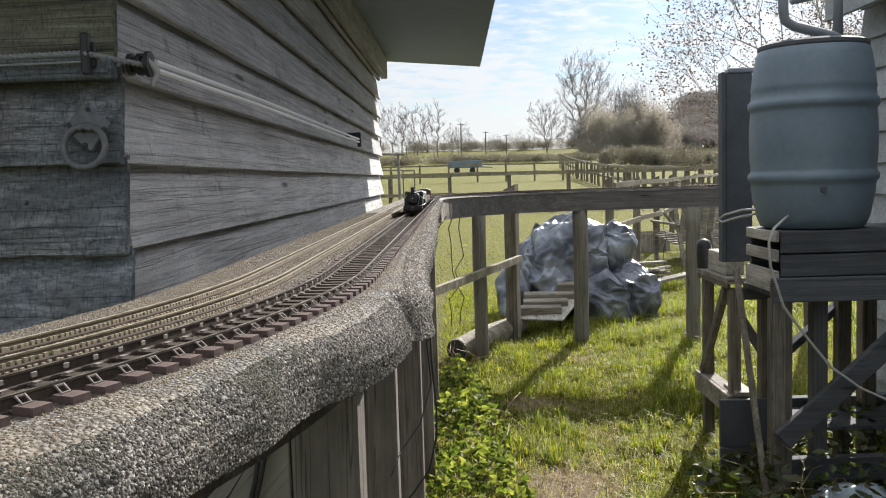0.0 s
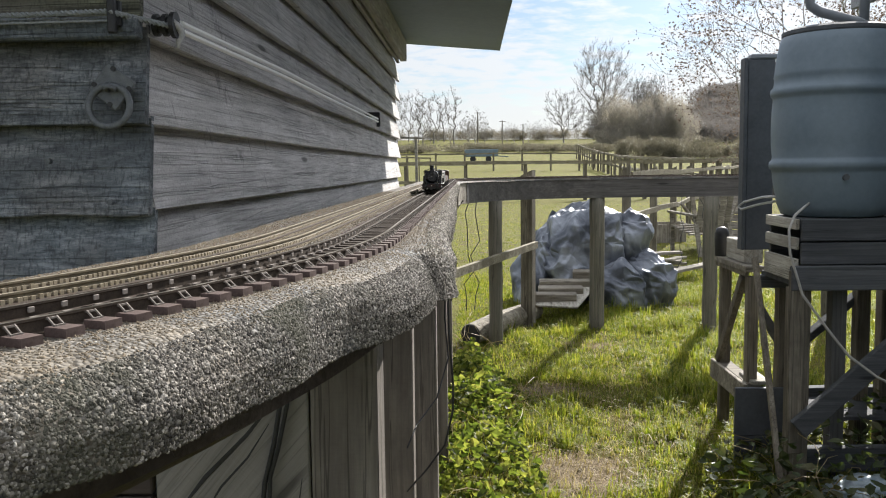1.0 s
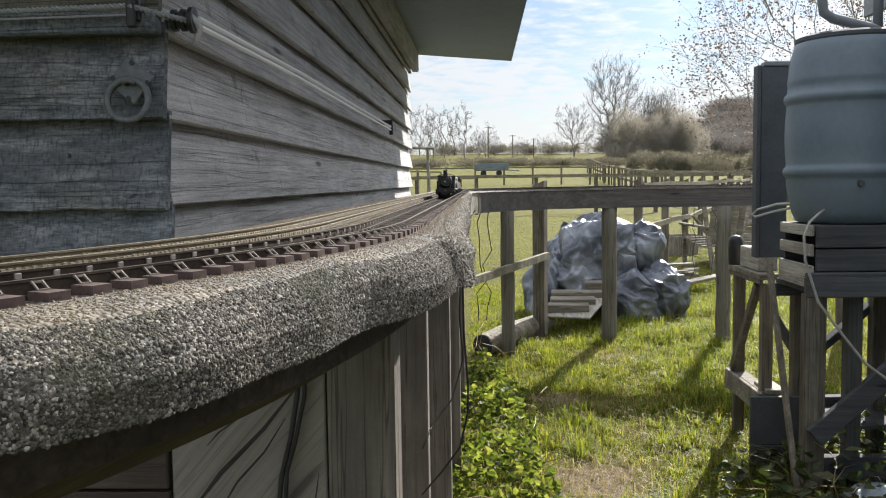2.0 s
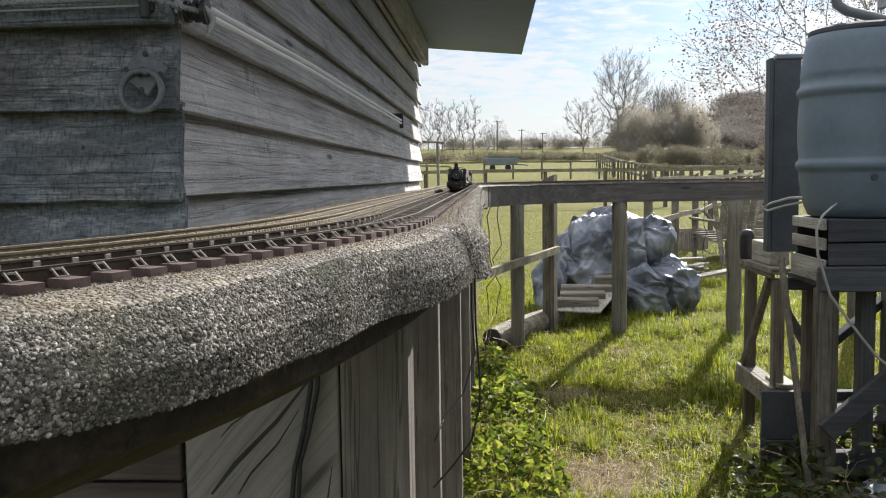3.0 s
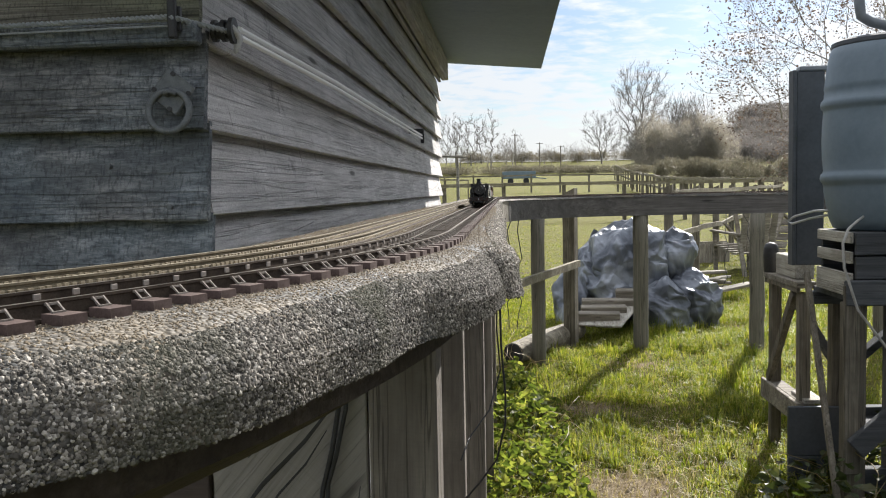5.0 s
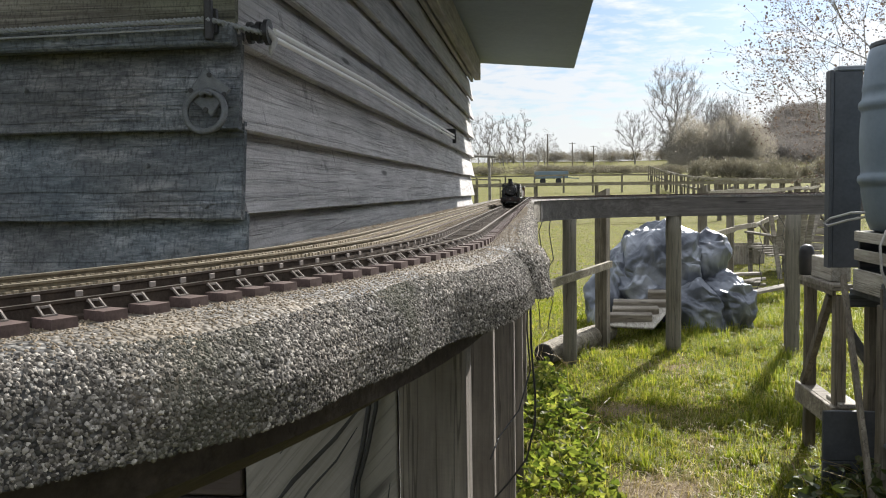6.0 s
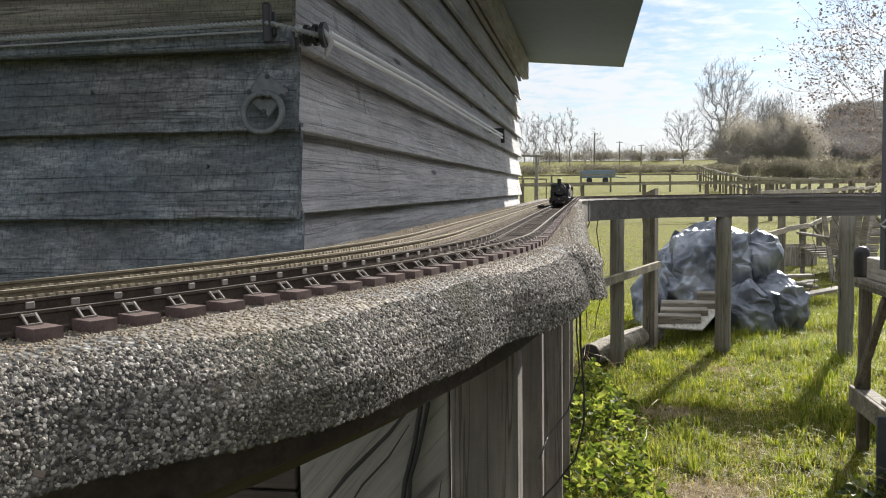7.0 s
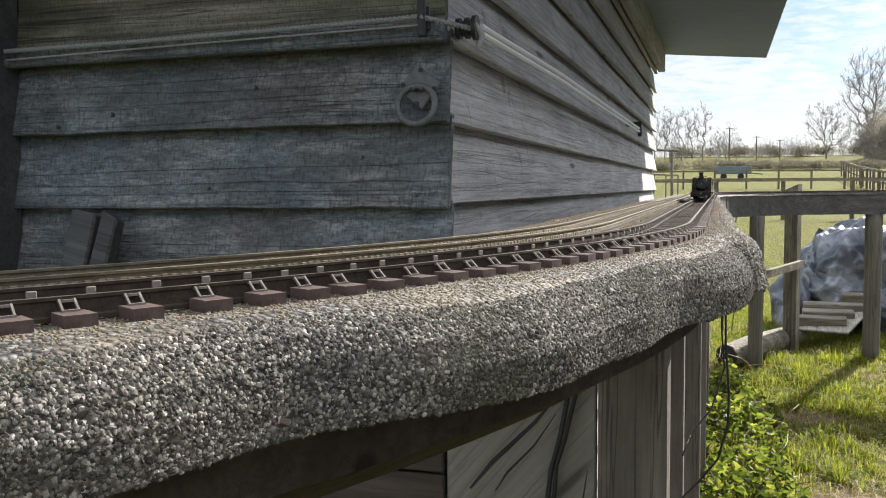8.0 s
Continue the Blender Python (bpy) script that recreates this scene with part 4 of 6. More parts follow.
prop = thing("leaning_prop", "grey timber prop leaning on the stand", "prop")
part("shaft", stick(bmesh.new(), (1.504, 1.95, -0.16), (1.543, 2.45, 0.712), 0.020, 0.028, 0.003), M["stand"], prop)
tub = thing("small_planter", "pale square timber planter beside the bench", "planter")
part("box", box(bmesh.new(), (1.585, 2.72, 0.657), (1.665, 2.99, 0.752), None, 0.004), M["pale"], tub)

screen = thing("fence_panel", "tall dark panel standing beside the water butt", "panel")
part("board", box(bmesh.new(), (1.548, 2.60, 0.728), (1.66, 2.64, 1.515), None, 0.004), M["panelm"], screen)
part("edge_post", box(bmesh.new(), (1.532, 2.592, 0.728), (1.5475, 2.65, 1.520), None, 0.003), M["panelm"], screen)
part("cap", box(bmesh.new(), (1.56, 2.595, 1.516), (1.70, 2.65, 1.535), None, 0.004), M["pipe"], screen)

hose = thing("garden_hose", "pale hose hanging from the water butt", "hose")
part("coil", tube(bmesh.new(), [(1.648, 2.170, 0.940), (1.600, 2.105, 0.925), (1.560, 2.075, 0.900), (1.536, 2.06, 0.850), (1.540, 2.055, 0.766), (1.583, 2.045, 0.62), (1.667, 2.03, 0.50), (1.738, 2.01, 0.404), (1.834, 1.99, 0.33), (1.95, 1.97, 0.275), (2.2, 1.95, 0.19)], 0.0048, 8), M["hose"], hose, smooth=True)
loop = thing("cable_loop", "white cable looped round the panel", "cable")
part("strand", tube(bmesh.new(), [(1.60, 2.30, 0.96), (1.56, 2.42, 0.955), (1.53, 2.56, 0.93), (1.512, 2.585, 0.91), (1.52, 2.56, 0.90), (1.56, 2.46, 0.925), (1.60, 2.33, 0.945)], 0.005, 8), M["rope"], loop, smooth=True)

# ---- second shed ----
wall_far = thing("wall_right", "pale grey weatherboarded shed wall", "wall", kind="structure")
part("core", box(bmesh.new(), (2.352, -2.0, -0.2), (4.6, 3.08, 1.95)), M["cream"], wall_far)
for k in range(15):
    lapped_board("board", M["cream"], (2.33, 3.10), (2.33, -2.0), (-1, 0), -0.15 + k * 0.142, 0.154, wall_far, 740 + k, thick=0.018, steps=12)
roof_far = thing("roof_right", "grey eave and roof edge of the pale shed", "roof", kind="structure")
part("fascia_board", box(bmesh.new(), (2.19, -2.1, 1.80), (2.215, 3.16, 1.93), None, 0.003), M["cream"], roof_far)
part("roof_sheet", box(bmesh.new(), (0, -2.1, 0), (2.8, 3.18, 0.03), Matrix.Translation((2.18, 0, 1.932)) @ Matrix.Rotation(radians(-14), 4, "Y")), M["roof"], roof_far)

# ---- tarpaulin pile and clutter ----
pile = thing("tarpaulin_pile", "crumpled silver-grey tarpaulin over a heap by the fence", "tarpaulin")


def draped(name, centre, size, seed, parent, label="", rows=7, cols=17, fine=13, base=0.0, lean=(0.0, 0.0)):
    """A crumpled sheet over a heap: a rounded dome of long irregular facets with sharp creases between them."""
    rng = random.Random(seed)
    grid = []
    for i in range(rows + 1):
        f = i / rows
        row = []
        for j in range(cols):
            a = 2 * math.pi * (j + 0.5 * (i % 2) + rng.uniform(-0.36, 0.36)) / cols
            el = (1 - f) * math.pi / 2 + (rng.uniform(-0.10, 0.10) if 0 < i < rows else 0)
            d = Vector((math.cos(a) * math.cos(el), math.sin(a) * math.cos(el), math.sin(el)))
            r = 0.92 + 0.16 * noise.noise(d * 1.6 + Vector((seed, 0, 0))) + rng.gauss(0, 0.08) * min(f * 1.5, 1.0)
            full = max(math.cos(el), 1e-3) ** -0.25
            up2 = max(d.z, 0.0) ** 0.65 * size[2] * (1 + (r - 1) * min(f * 2.0, 1.0))
            row.append(Vector((centre[0] + d.x * full * size[0] * r + lean[0] * d.z, centre[1] + d.y * full * size[1] * r + lean[1] * d.z, up2)))
        grid.append(row)
    verts, faces = [], []
    R, C = rows * fine, cols * fine
    for i in range(R + 1):
        for j in range(C):
            gi, gj = min(i // fine, rows - 1), j // fine
            u, v = i / fine - gi, j / fine - gj
            p00, p01, p10, p11 = grid[gi][gj], grid[gi][(gj + 1) % cols], grid[gi + 1][gj], grid[gi + 1][(gj + 1) % cols]
            p = p00 + (p10 - p00) * u + (p11 - p10) * v if u > v else p00 + (p01 - p00) * v + (p11 - p01) * u
            out4 = Vector((p.x - centre[0], p.y - centre[1], p.z * 0.6)).normalized()
            q = p + Vector((noise.noise(p * 4.0), noise.noise(p * 4.0 + Vector((9, 0, 0))), noise.noise(p * 4.0 + Vector((0, 9, 0))))) * 0.12
            ridge = (1 - 2.2 * abs(noise.noise(q * 2.7))) * 0.060 + (1 - 2.2 * abs(noise.noise(q * 6.0 + Vector((5, 0, 0))))) * 0.026 + (1 - 2.2 * abs(noise.noise(q * 13.0 + Vector((0, 5, 0))))) * 0.014
            p = p + out4 * ridge * min(1.0, 0.35 + p.z * 3.0)
            verts.append((p.x, p.y, p.z + base + ground_z(p.x, p.y) - 0.015))
    for i in range(R):
        for j in range(C):
            p, q2 = i * C + j, i * C + (j + 1) % C
            faces.append((p, p + C, q2 + C, q2))
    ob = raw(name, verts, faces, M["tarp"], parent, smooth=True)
    if label:
        tagged(ob, label)
    return ob


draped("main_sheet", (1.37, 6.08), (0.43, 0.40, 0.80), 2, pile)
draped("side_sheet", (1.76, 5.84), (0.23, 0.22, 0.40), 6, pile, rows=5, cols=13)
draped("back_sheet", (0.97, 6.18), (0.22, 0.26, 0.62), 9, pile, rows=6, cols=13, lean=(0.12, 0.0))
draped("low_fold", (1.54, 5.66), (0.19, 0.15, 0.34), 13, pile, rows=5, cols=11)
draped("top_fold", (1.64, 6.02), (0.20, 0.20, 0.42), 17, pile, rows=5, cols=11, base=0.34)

log = thing("log", "weathered round log lying on the grass", "log")
part("trunk", tube(bmesh.new(), [(0.395, 4.36, 0.035), (0.56, 4.68, 0.045), (0.72, 4.98, 0.045), (0.86, 5.25, 0.045)], [0.070, 0.076, 0.073, 0.068], 18), M["bark"], log, smooth=False)
part("cut_end", tube(bmesh.new(), [(0.3945, 4.359, 0.035), (0.3905, 4.3515, 0.035)], [0.068, 0.064], 18), M["black"], log, "dark cut end")

sheet = thing("sheet_of_board", "thin grey board lying tilted on the log", "board")
part("panel", box(bmesh.new(), (0, 0, 0), (0.37, 0.86, 0.014), pose(0.80, 5.16, 0.085, 8, 0, -21), 0.003), M["pale"], sheet)
for i, (x, y, z, ln, tw) in enumerate(((0.83, 5.20, 0.108, 0.33, -4), (0.90, 5.36, 0.131, 0.33, -1), (0.92, 5.55, 0.158, 0.44, -3), (1.18, 5.62, 0.222, 0.22, -9))):
    t2 = thing("sawn_beam", "short sawn timber beam on the stack", "timber", "stacked beams")
    t2.matrix_basis = pose(x, y, z, 8, 0, tw)
    part("beam", box(bmesh.new(), (0, 0, 0), (ln, 0.085, 0.058), None, 0.005), M["plank"], t2)
rng = random.Random(12)
for i in range(9):
    t2 = thing("scrap_plank", "weathered scrap plank lying on the grass", "timber", "scrap planks")
    t2.matrix_basis = pose(2.2 + rng.uniform(-0.2, 0.35), 7.9 + rng.uniform(-0.5, 0.6), 0.0 + i * 0.022, rng.uniform(-4, 4), rng.uniform(-3, 3), rng.uniform(-20, 70))
    part("plank", box(bmesh.new(), (-0.35, -0.05, 0), (0.35, 0.05, 0.025), None, 0.003), M["plank"], t2)


def garden_chair(at):
    chair = thing("garden_chair", "old grey slatted wooden garden chair on the grass", "chair", "old garden chairs")
    for x in (-0.24, 0.24):
        timber("leg", (x, -0.22, 0), (x, -0.25, 0.52), 0.05, 0.03, "plank", chair)
        timber("back_leg", (x, 0.38, 0), (x * 0.9, 0.10, 0.95), 0.05, 0.03, "plank", chair)
        timber("arm", (x, -0.30, 0.53), (x, 0.30, 0.50), 0.08, 0.025, "plank", chair)
    for i in range(5):
        part("slat", box(bmesh.new(), (-0.26, -0.26 + i * 0.10, 0.34 - i * 0.02), (0.26, -0.17 + i * 0.10, 0.36 - i * 0.02)), M["plank"], chair)
        timber("back_slat", (-0.2 + i * 0.1, 0.25, 0.30), (-0.2 + i * 0.1, 0.40, 0.98), 0.08, 0.018, "plank", chair)
    chair.matrix_basis = at
    return chair


first = garden_chair(pose(3.25, 9.9, -0.03, 0, 0, 200))
copy_thing(first, pose(4.05, 10.8, 0.22, -62, 0, 120))
copy_thing(first, pose(3.35, 11.4, -0.03, 0, 90, 100))
pot = thing("black_bucket", "black plastic bucket standing on the bench", "bucket")
part("body", lathe(bmesh.new(), [(0.030, 0.656), (0.032, 0.660), (0.035, 0.735), (0.033, 0.765), (0.026, 0.785), (0.010, 0.794)], (1.585, 3.06, 0), 24), M["black"], pot, smooth=True)

# blue trailer in the far field
trailer = thing("flat_trailer", "faded blue low trailer parked in the field", "trailer")
tx, ty = 1.3, 73.0
tz = ground_z(tx, ty)
part("bed", box(bmesh.new(), (tx - 1.4, ty - 0.7, tz + 0.46), (tx + 1.4, ty + 0.7, tz + 1.05), None, 0.03), M["blue"], trailer)
for x in (-0.7, 0.6):
    bm = bmesh.new()
    tube(bm, [(tx + x, ty - 0.62, tz + 0.25), (tx + x, ty - 0.42, tz + 0.25)], 0.25, 16)
    part("wheel", bm, M["black"], trailer)
part("drawbar", stick(bmesh.new(), (tx + 1.4, ty, tz + 0.5), (tx + 2.3, ty, tz + 0.42), 0.08, 0.08), M["blue"], trailer)

# poles along the crest
for x, y, h in ((1.25, 100, 4.1), (4.2, 104, 3.1), (6.9, 108, 2.6)):
    z0 = ground_z(x, y)
    pole = thing("utility_pole", "slender timber utility pole with a cross arm", "pole", "poles on the crest")
    part("shaft", tube(bmesh.new(), [(x, y, z0 - 0.3), (x, y, z0 + h)], [0.07, 0.055], 8), M["pole"], pole)
    part("cross_arm", stick(bmesh.new(), (x - 0.4, y, z0 + h - 0.12), (x + 0.4, y, z0 + h - 0.12), 0.05, 0.05), M["pole"], pole)


# ---- grass and plants ----
def blades(name, label, spots, mat, seed, high=(0.035, 0.10), wide=0.004, bends=(0.25, 1.25)):
    """Bent blades of grass standing at the spots (x, y, lushness), in one mesh."""
    rng = random.Random(seed)
    vv, ff = [], []
    for x, y, lush, *lean in spots:
        h = rng.uniform(*high) * lush
        a, bend, wd = (lean[0] + rng.gauss(0, 0.6)) if lean else rng.uniform(0, 2 * math.pi), rng.uniform(*bends), wide * rng.uniform(0.6, 1.3)
        z = ground_z(x, y) - 0.004
        dx, dy = math.cos(a), math.sin(a)
        px, py = -dy * wd / 2, dx * wd / 2
        i = len(vv)
        m1, m2 = h * bend * 0.25, h * bend * 0.8
        vv += [(x - px, y - py, z), (x + px, y + py, z), (x + dx * m1 + px * 0.8, y + dy * m1 + py * 0.8, z + h * 0.6), (x + dx * m1 - px * 0.8, y + dy * m1 - py * 0.8, z + h * 0.6), (x + dx * m2, y + dy * m2, z + h * max(1.05 - bend * 0.45, 0.45))]
        ff += [(i, i + 1, i + 2, i + 3), (i + 3, i + 2, i + 4)]
    return tagged(raw(name, vv, ff, mat), label, "grass", kind="stuff")


def bare(x, y):
    """How bare the turf is: a trodden dusty patch and the line of the path."""
    v = math.exp(-((x - 0.82) / 0.22) ** 2 - ((y - 2.30) / 0.35) ** 2)
    v += 0.8 * math.exp(-((x - 0.78) / 0.25) ** 2 - ((y - 3.45) / 0.18) ** 2)
    v += 0.35 * math.exp(-((x - 1.15) / 0.20) ** 2) * smoothstep(2.0, 3.0, y) * (1 - smoothstep(4.0, 5.0, y))
    return min(v + 0.35 * max(noise.noise((x * 2.3, y * 2.3, 5.0)), 0), 1.0)


rng = random.Random(21)
near, dry, out3, moss = [], [], [], []
while len(near) < 120000:
    y = 1.2 + 6.8 * rng.random() ** 1.15
    x = 0.30 + rng.random() * (1.6 + 0.32 * y)
    lush = noise.noise((x * 1.9, y * 1.9, 1.0)) + 0.6 * noise.noise((x * 5, y * 5, 3.0)) + 0.55 * math.exp(-((x - 1.75) / 0.42) ** 2) + 0.5 * smoothstep(4.4, 5.2, y) * smoothstep(1.15, 1.45, x)
    worn = bare(x, y)
    if rng.random() < worn * 1.25:
        dry += [(x + rng.gauss(0, 0.03), y + rng.gauss(0, 0.03), rng.uniform(0.6, 1.5)) for _ in range(4)]
        continue
    if lush < rng.uniform(-0.7, 0.15):
        if rng.random() < 0.35:
            dry.append((x, y, rng.uniform(0.5, 1.2)))
        moss.append((x + rng.gauss(0, 0.02), y + rng.gauss(0, 0.02)))
        if rng.random() < 0.6:
            near.append((x, y, rng.uniform(0.25, 0.5)))
        continue
    wide2 = rng.uniform(0.008, 0.030)
    tall2 = (0.38 + 1.0 * max(lush, 0)) * rng.uniform(0.7, 1.25)
    for _ in range(rng.randint(9, 30)):
        dx, dy = rng.gauss(0, wide2), rng.gauss(0, wide2)
        near.append((x + dx, y + dy, tall2 * rng.uniform(0.55, 1.2), math.atan2(dy, dx)))
for _ in range(60000):
    y = 1.2 + 6.8 * rng.random() ** 1.15
    x = 0.30 + rng.random() * (1.6 + 0.32 * y)
    if rng.random() > bare(x, y) * 1.1:
        near.append((x, y, rng.uniform(0.3, 0.7)))
while len(out3) < 16000:
    y = 8 + 16 * rng.random() ** 1.3
    x = -2 + rng.random() * (4 + y * 0.45)
    out3.append((x, y, rng.uniform(0.5, 1.0)))
# tussocks that stand out of the turf and shade it
for _ in range(46):
    y = 1.9 + 3.6 * rng.random()
    cx, wide2 = rng.uniform(0.62, 1.75), rng.uniform(0.03, 0.075)
    if bare(cx, y) > 0.55:
        continue
    for _ in range(int(5200 * wide2)):
        dx, dy = rng.gauss(0, wide2 * 1.3), rng.gauss(0, wide2)
        near.append((cx + dx, y + dy, rng.uniform(0.8, 1.5) * math.exp(-(dx * dx + dy * dy) / (5 * wide2 * wide2)), math.atan2(dy, dx)))
blades("grass", "lush bright green grass tufts on the turf", near, M["blade"], 1)
blades("dry_grass", "dry straw-coloured grass on bare earth", dry, M["straw"], 2, (0.025, 0.075), 0.0028, (1.1, 1.9))
blades("paddock_grass", "short cropped paddock grass", out3, M["blade"], 3, (0.02, 0.05), 0.012)


def leaf_cloud(name, label, spots, mat, seed, size=(0.03, 0.055), flat=0.5, category="plants"):
    """Single leaves, each a folded pointed oval of four faces, at the spots (x, y, z)."""
    rng = random.Random(seed)
    vv, ff = [], []
    for x, y, z in spots:
        s = rng.uniform(*size)
        turn = Euler((rng.gauss(0, flat), rng.gauss(0, flat), rng.uniform(0, 6.3))).to_matrix()
        i = len(vv)
        for p in ((0, -0.5, 0), (0, 0.0, -0.10), (0, 0.55, 0.0), (0.34, -0.12, 0.08), (0.24, 0.28, 0.05), (-0.34, -0.12, 0.08), (-0.24, 0.28, 0.05)):
            v = turn @ Vector(p) * s
            vv.append((x + v.x, y + v.y, z + v.z))
        ff += [(i, i + 3, i + 1), (i + 3, i + 4, i + 1), (i + 4, i + 2, i + 1), (i, i + 1, i + 5), (i + 5, i + 1, i + 6), (i + 6, i + 1, i + 2)]
    return tagged(raw(name, vv, ff, mat), label, category, kind="stuff")


def mound(x, y, parts):
    return max(h * math.exp(-((x - cx) / rx) ** 2 - ((y - cy) / ry) ** 2) for cx, cy, rx, ry, h in parts)


leaf_cloud("moss_mat", "yellow-green moss and clover between the tufts", [(x, y, ground_z(x, y) + rng.uniform(0.0, 0.014)) for x, y in moss[:16000]], M["moss_leaf"], 14, (0.010, 0.024), 0.6)
BRAMBLE = ((0.40, 3.6, 0.13, 0.4, 0.20), (0.42, 2.9, 0.18, 0.45, 0.28), (0.46, 2.1, 0.17, 0.5, 0.28), (0.54, 3.2, 0.12, 0.25, 0.15), (0.46, 1.4, 0.17, 0.5, 0.26))
spots = []
while len(spots) < 2400:
    x, y = rng.uniform(0.24, 0.85), rng.uniform(0.9, 4.4)
    h = mound(x, y, BRAMBLE)
    if h > 0.06:
        spots.append((x, y, ground_z(x, y) + h * rng.uniform(0.3, 1.0) * (0.8 + 0.6 * noise.noise((x * 9, y * 9, 2.0))) + 0.02))
leaf_cloud("bramble_patch", "low bramble and nettle leaves beside the deck", spots, M["nettle"], 4, (0.018, 0.048), 0.95)
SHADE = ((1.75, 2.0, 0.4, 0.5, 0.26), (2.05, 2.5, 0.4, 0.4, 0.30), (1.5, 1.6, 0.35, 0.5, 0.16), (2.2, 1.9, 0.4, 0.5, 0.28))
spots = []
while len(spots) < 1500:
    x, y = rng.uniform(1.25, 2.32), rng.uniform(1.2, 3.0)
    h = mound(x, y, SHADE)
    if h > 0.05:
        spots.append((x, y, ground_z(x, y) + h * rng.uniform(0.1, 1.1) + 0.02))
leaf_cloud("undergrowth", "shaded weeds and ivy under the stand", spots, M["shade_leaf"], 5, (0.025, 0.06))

# dry stems that wander through the weeds and under the deck
rng = random.Random(8)
bm = bmesh.new()
for i in range(60):
    if i < 26:
        x, y = rng.uniform(1.3, 2.2), rng.uniform(1.6, 2.6)
    elif i < 46:
        x, y = rng.uniform(0.30, 0.6), rng.uniform(1.2, 4.0)
    else:
        x, y = rng.uniform(0.30, 0.42), rng.uniform(3.6, 4.6)
    z, a = ground_z(x, y), rng.uniform(0, 6.3)
    pts = [Vector((x, y, z))]
    way = Vector((math.cos(a) * 0.5, math.sin(a) * 0.5, 1.0))
    for k in range(7):
        way += Vector((rng.gauss(0, 0.35), rng.gauss(0, 0.35), rng.gauss(-0.16, 0.2)))
        pts.append(pts[-1] + way.normalized() * rng.uniform(0.04, 0.09))
    tube(bm, pts, [0.0028 - 0.0003 * k for k in range(8)], 4)
tagged(part("dry_stems", bm, M["straw"]), "tangled dry bramble stems among the weeds", "plants", kind="stuff")


# ---- trees ----
def tube_rows(paths, sides=3):
    """Vertices and faces of tapered twigs given as lists of (point, radius)."""
    vv, ff = [], []
    for path in paths:
        n2 = len(path)
        base = len(vv)
        for i, (p, r) in enumerate(path):
            t = (path[min(i + 1, n2 - 1)][0] - path[max(i - 1, 0)][0]).normalized()
            u = t.orthogonal().normalized()
            v = t.cross(u)
            for k in range(sides):
                c, s = math.cos(2 * math.pi * k / sides), math.sin(2 * math.pi * k / sides)
                vv.append(p + (u * c + v * s) * r)
        for i in range(n2 - 1):
            for k in range(sides):
                a, b2 = base + i * sides + k, base + i * sides + (k + 1) % sides
                ff.append((a, b2, b2 + sides, a + sides))
    return vv, ff


def put_tree(tree, x, y, turn=0.0, size=1.0):
    tree.matrix_basis = Matrix.Translation((x, y, ground_z(x, y))) @ Matrix.Rotation(turn, 4, "Z") @ Matrix.Scale(size, 4)


def more_trees(tree, spots, seed):
    rng = random.Random(seed)
    for x, y, size in spots:
        ob = copy_thing(tree, Matrix.Translation((x, y, ground_z(x, y))) @ Matrix.Rotation(rng.uniform(0, 6.3), 4, "Z"))
        ob.scale = (size, size, size)


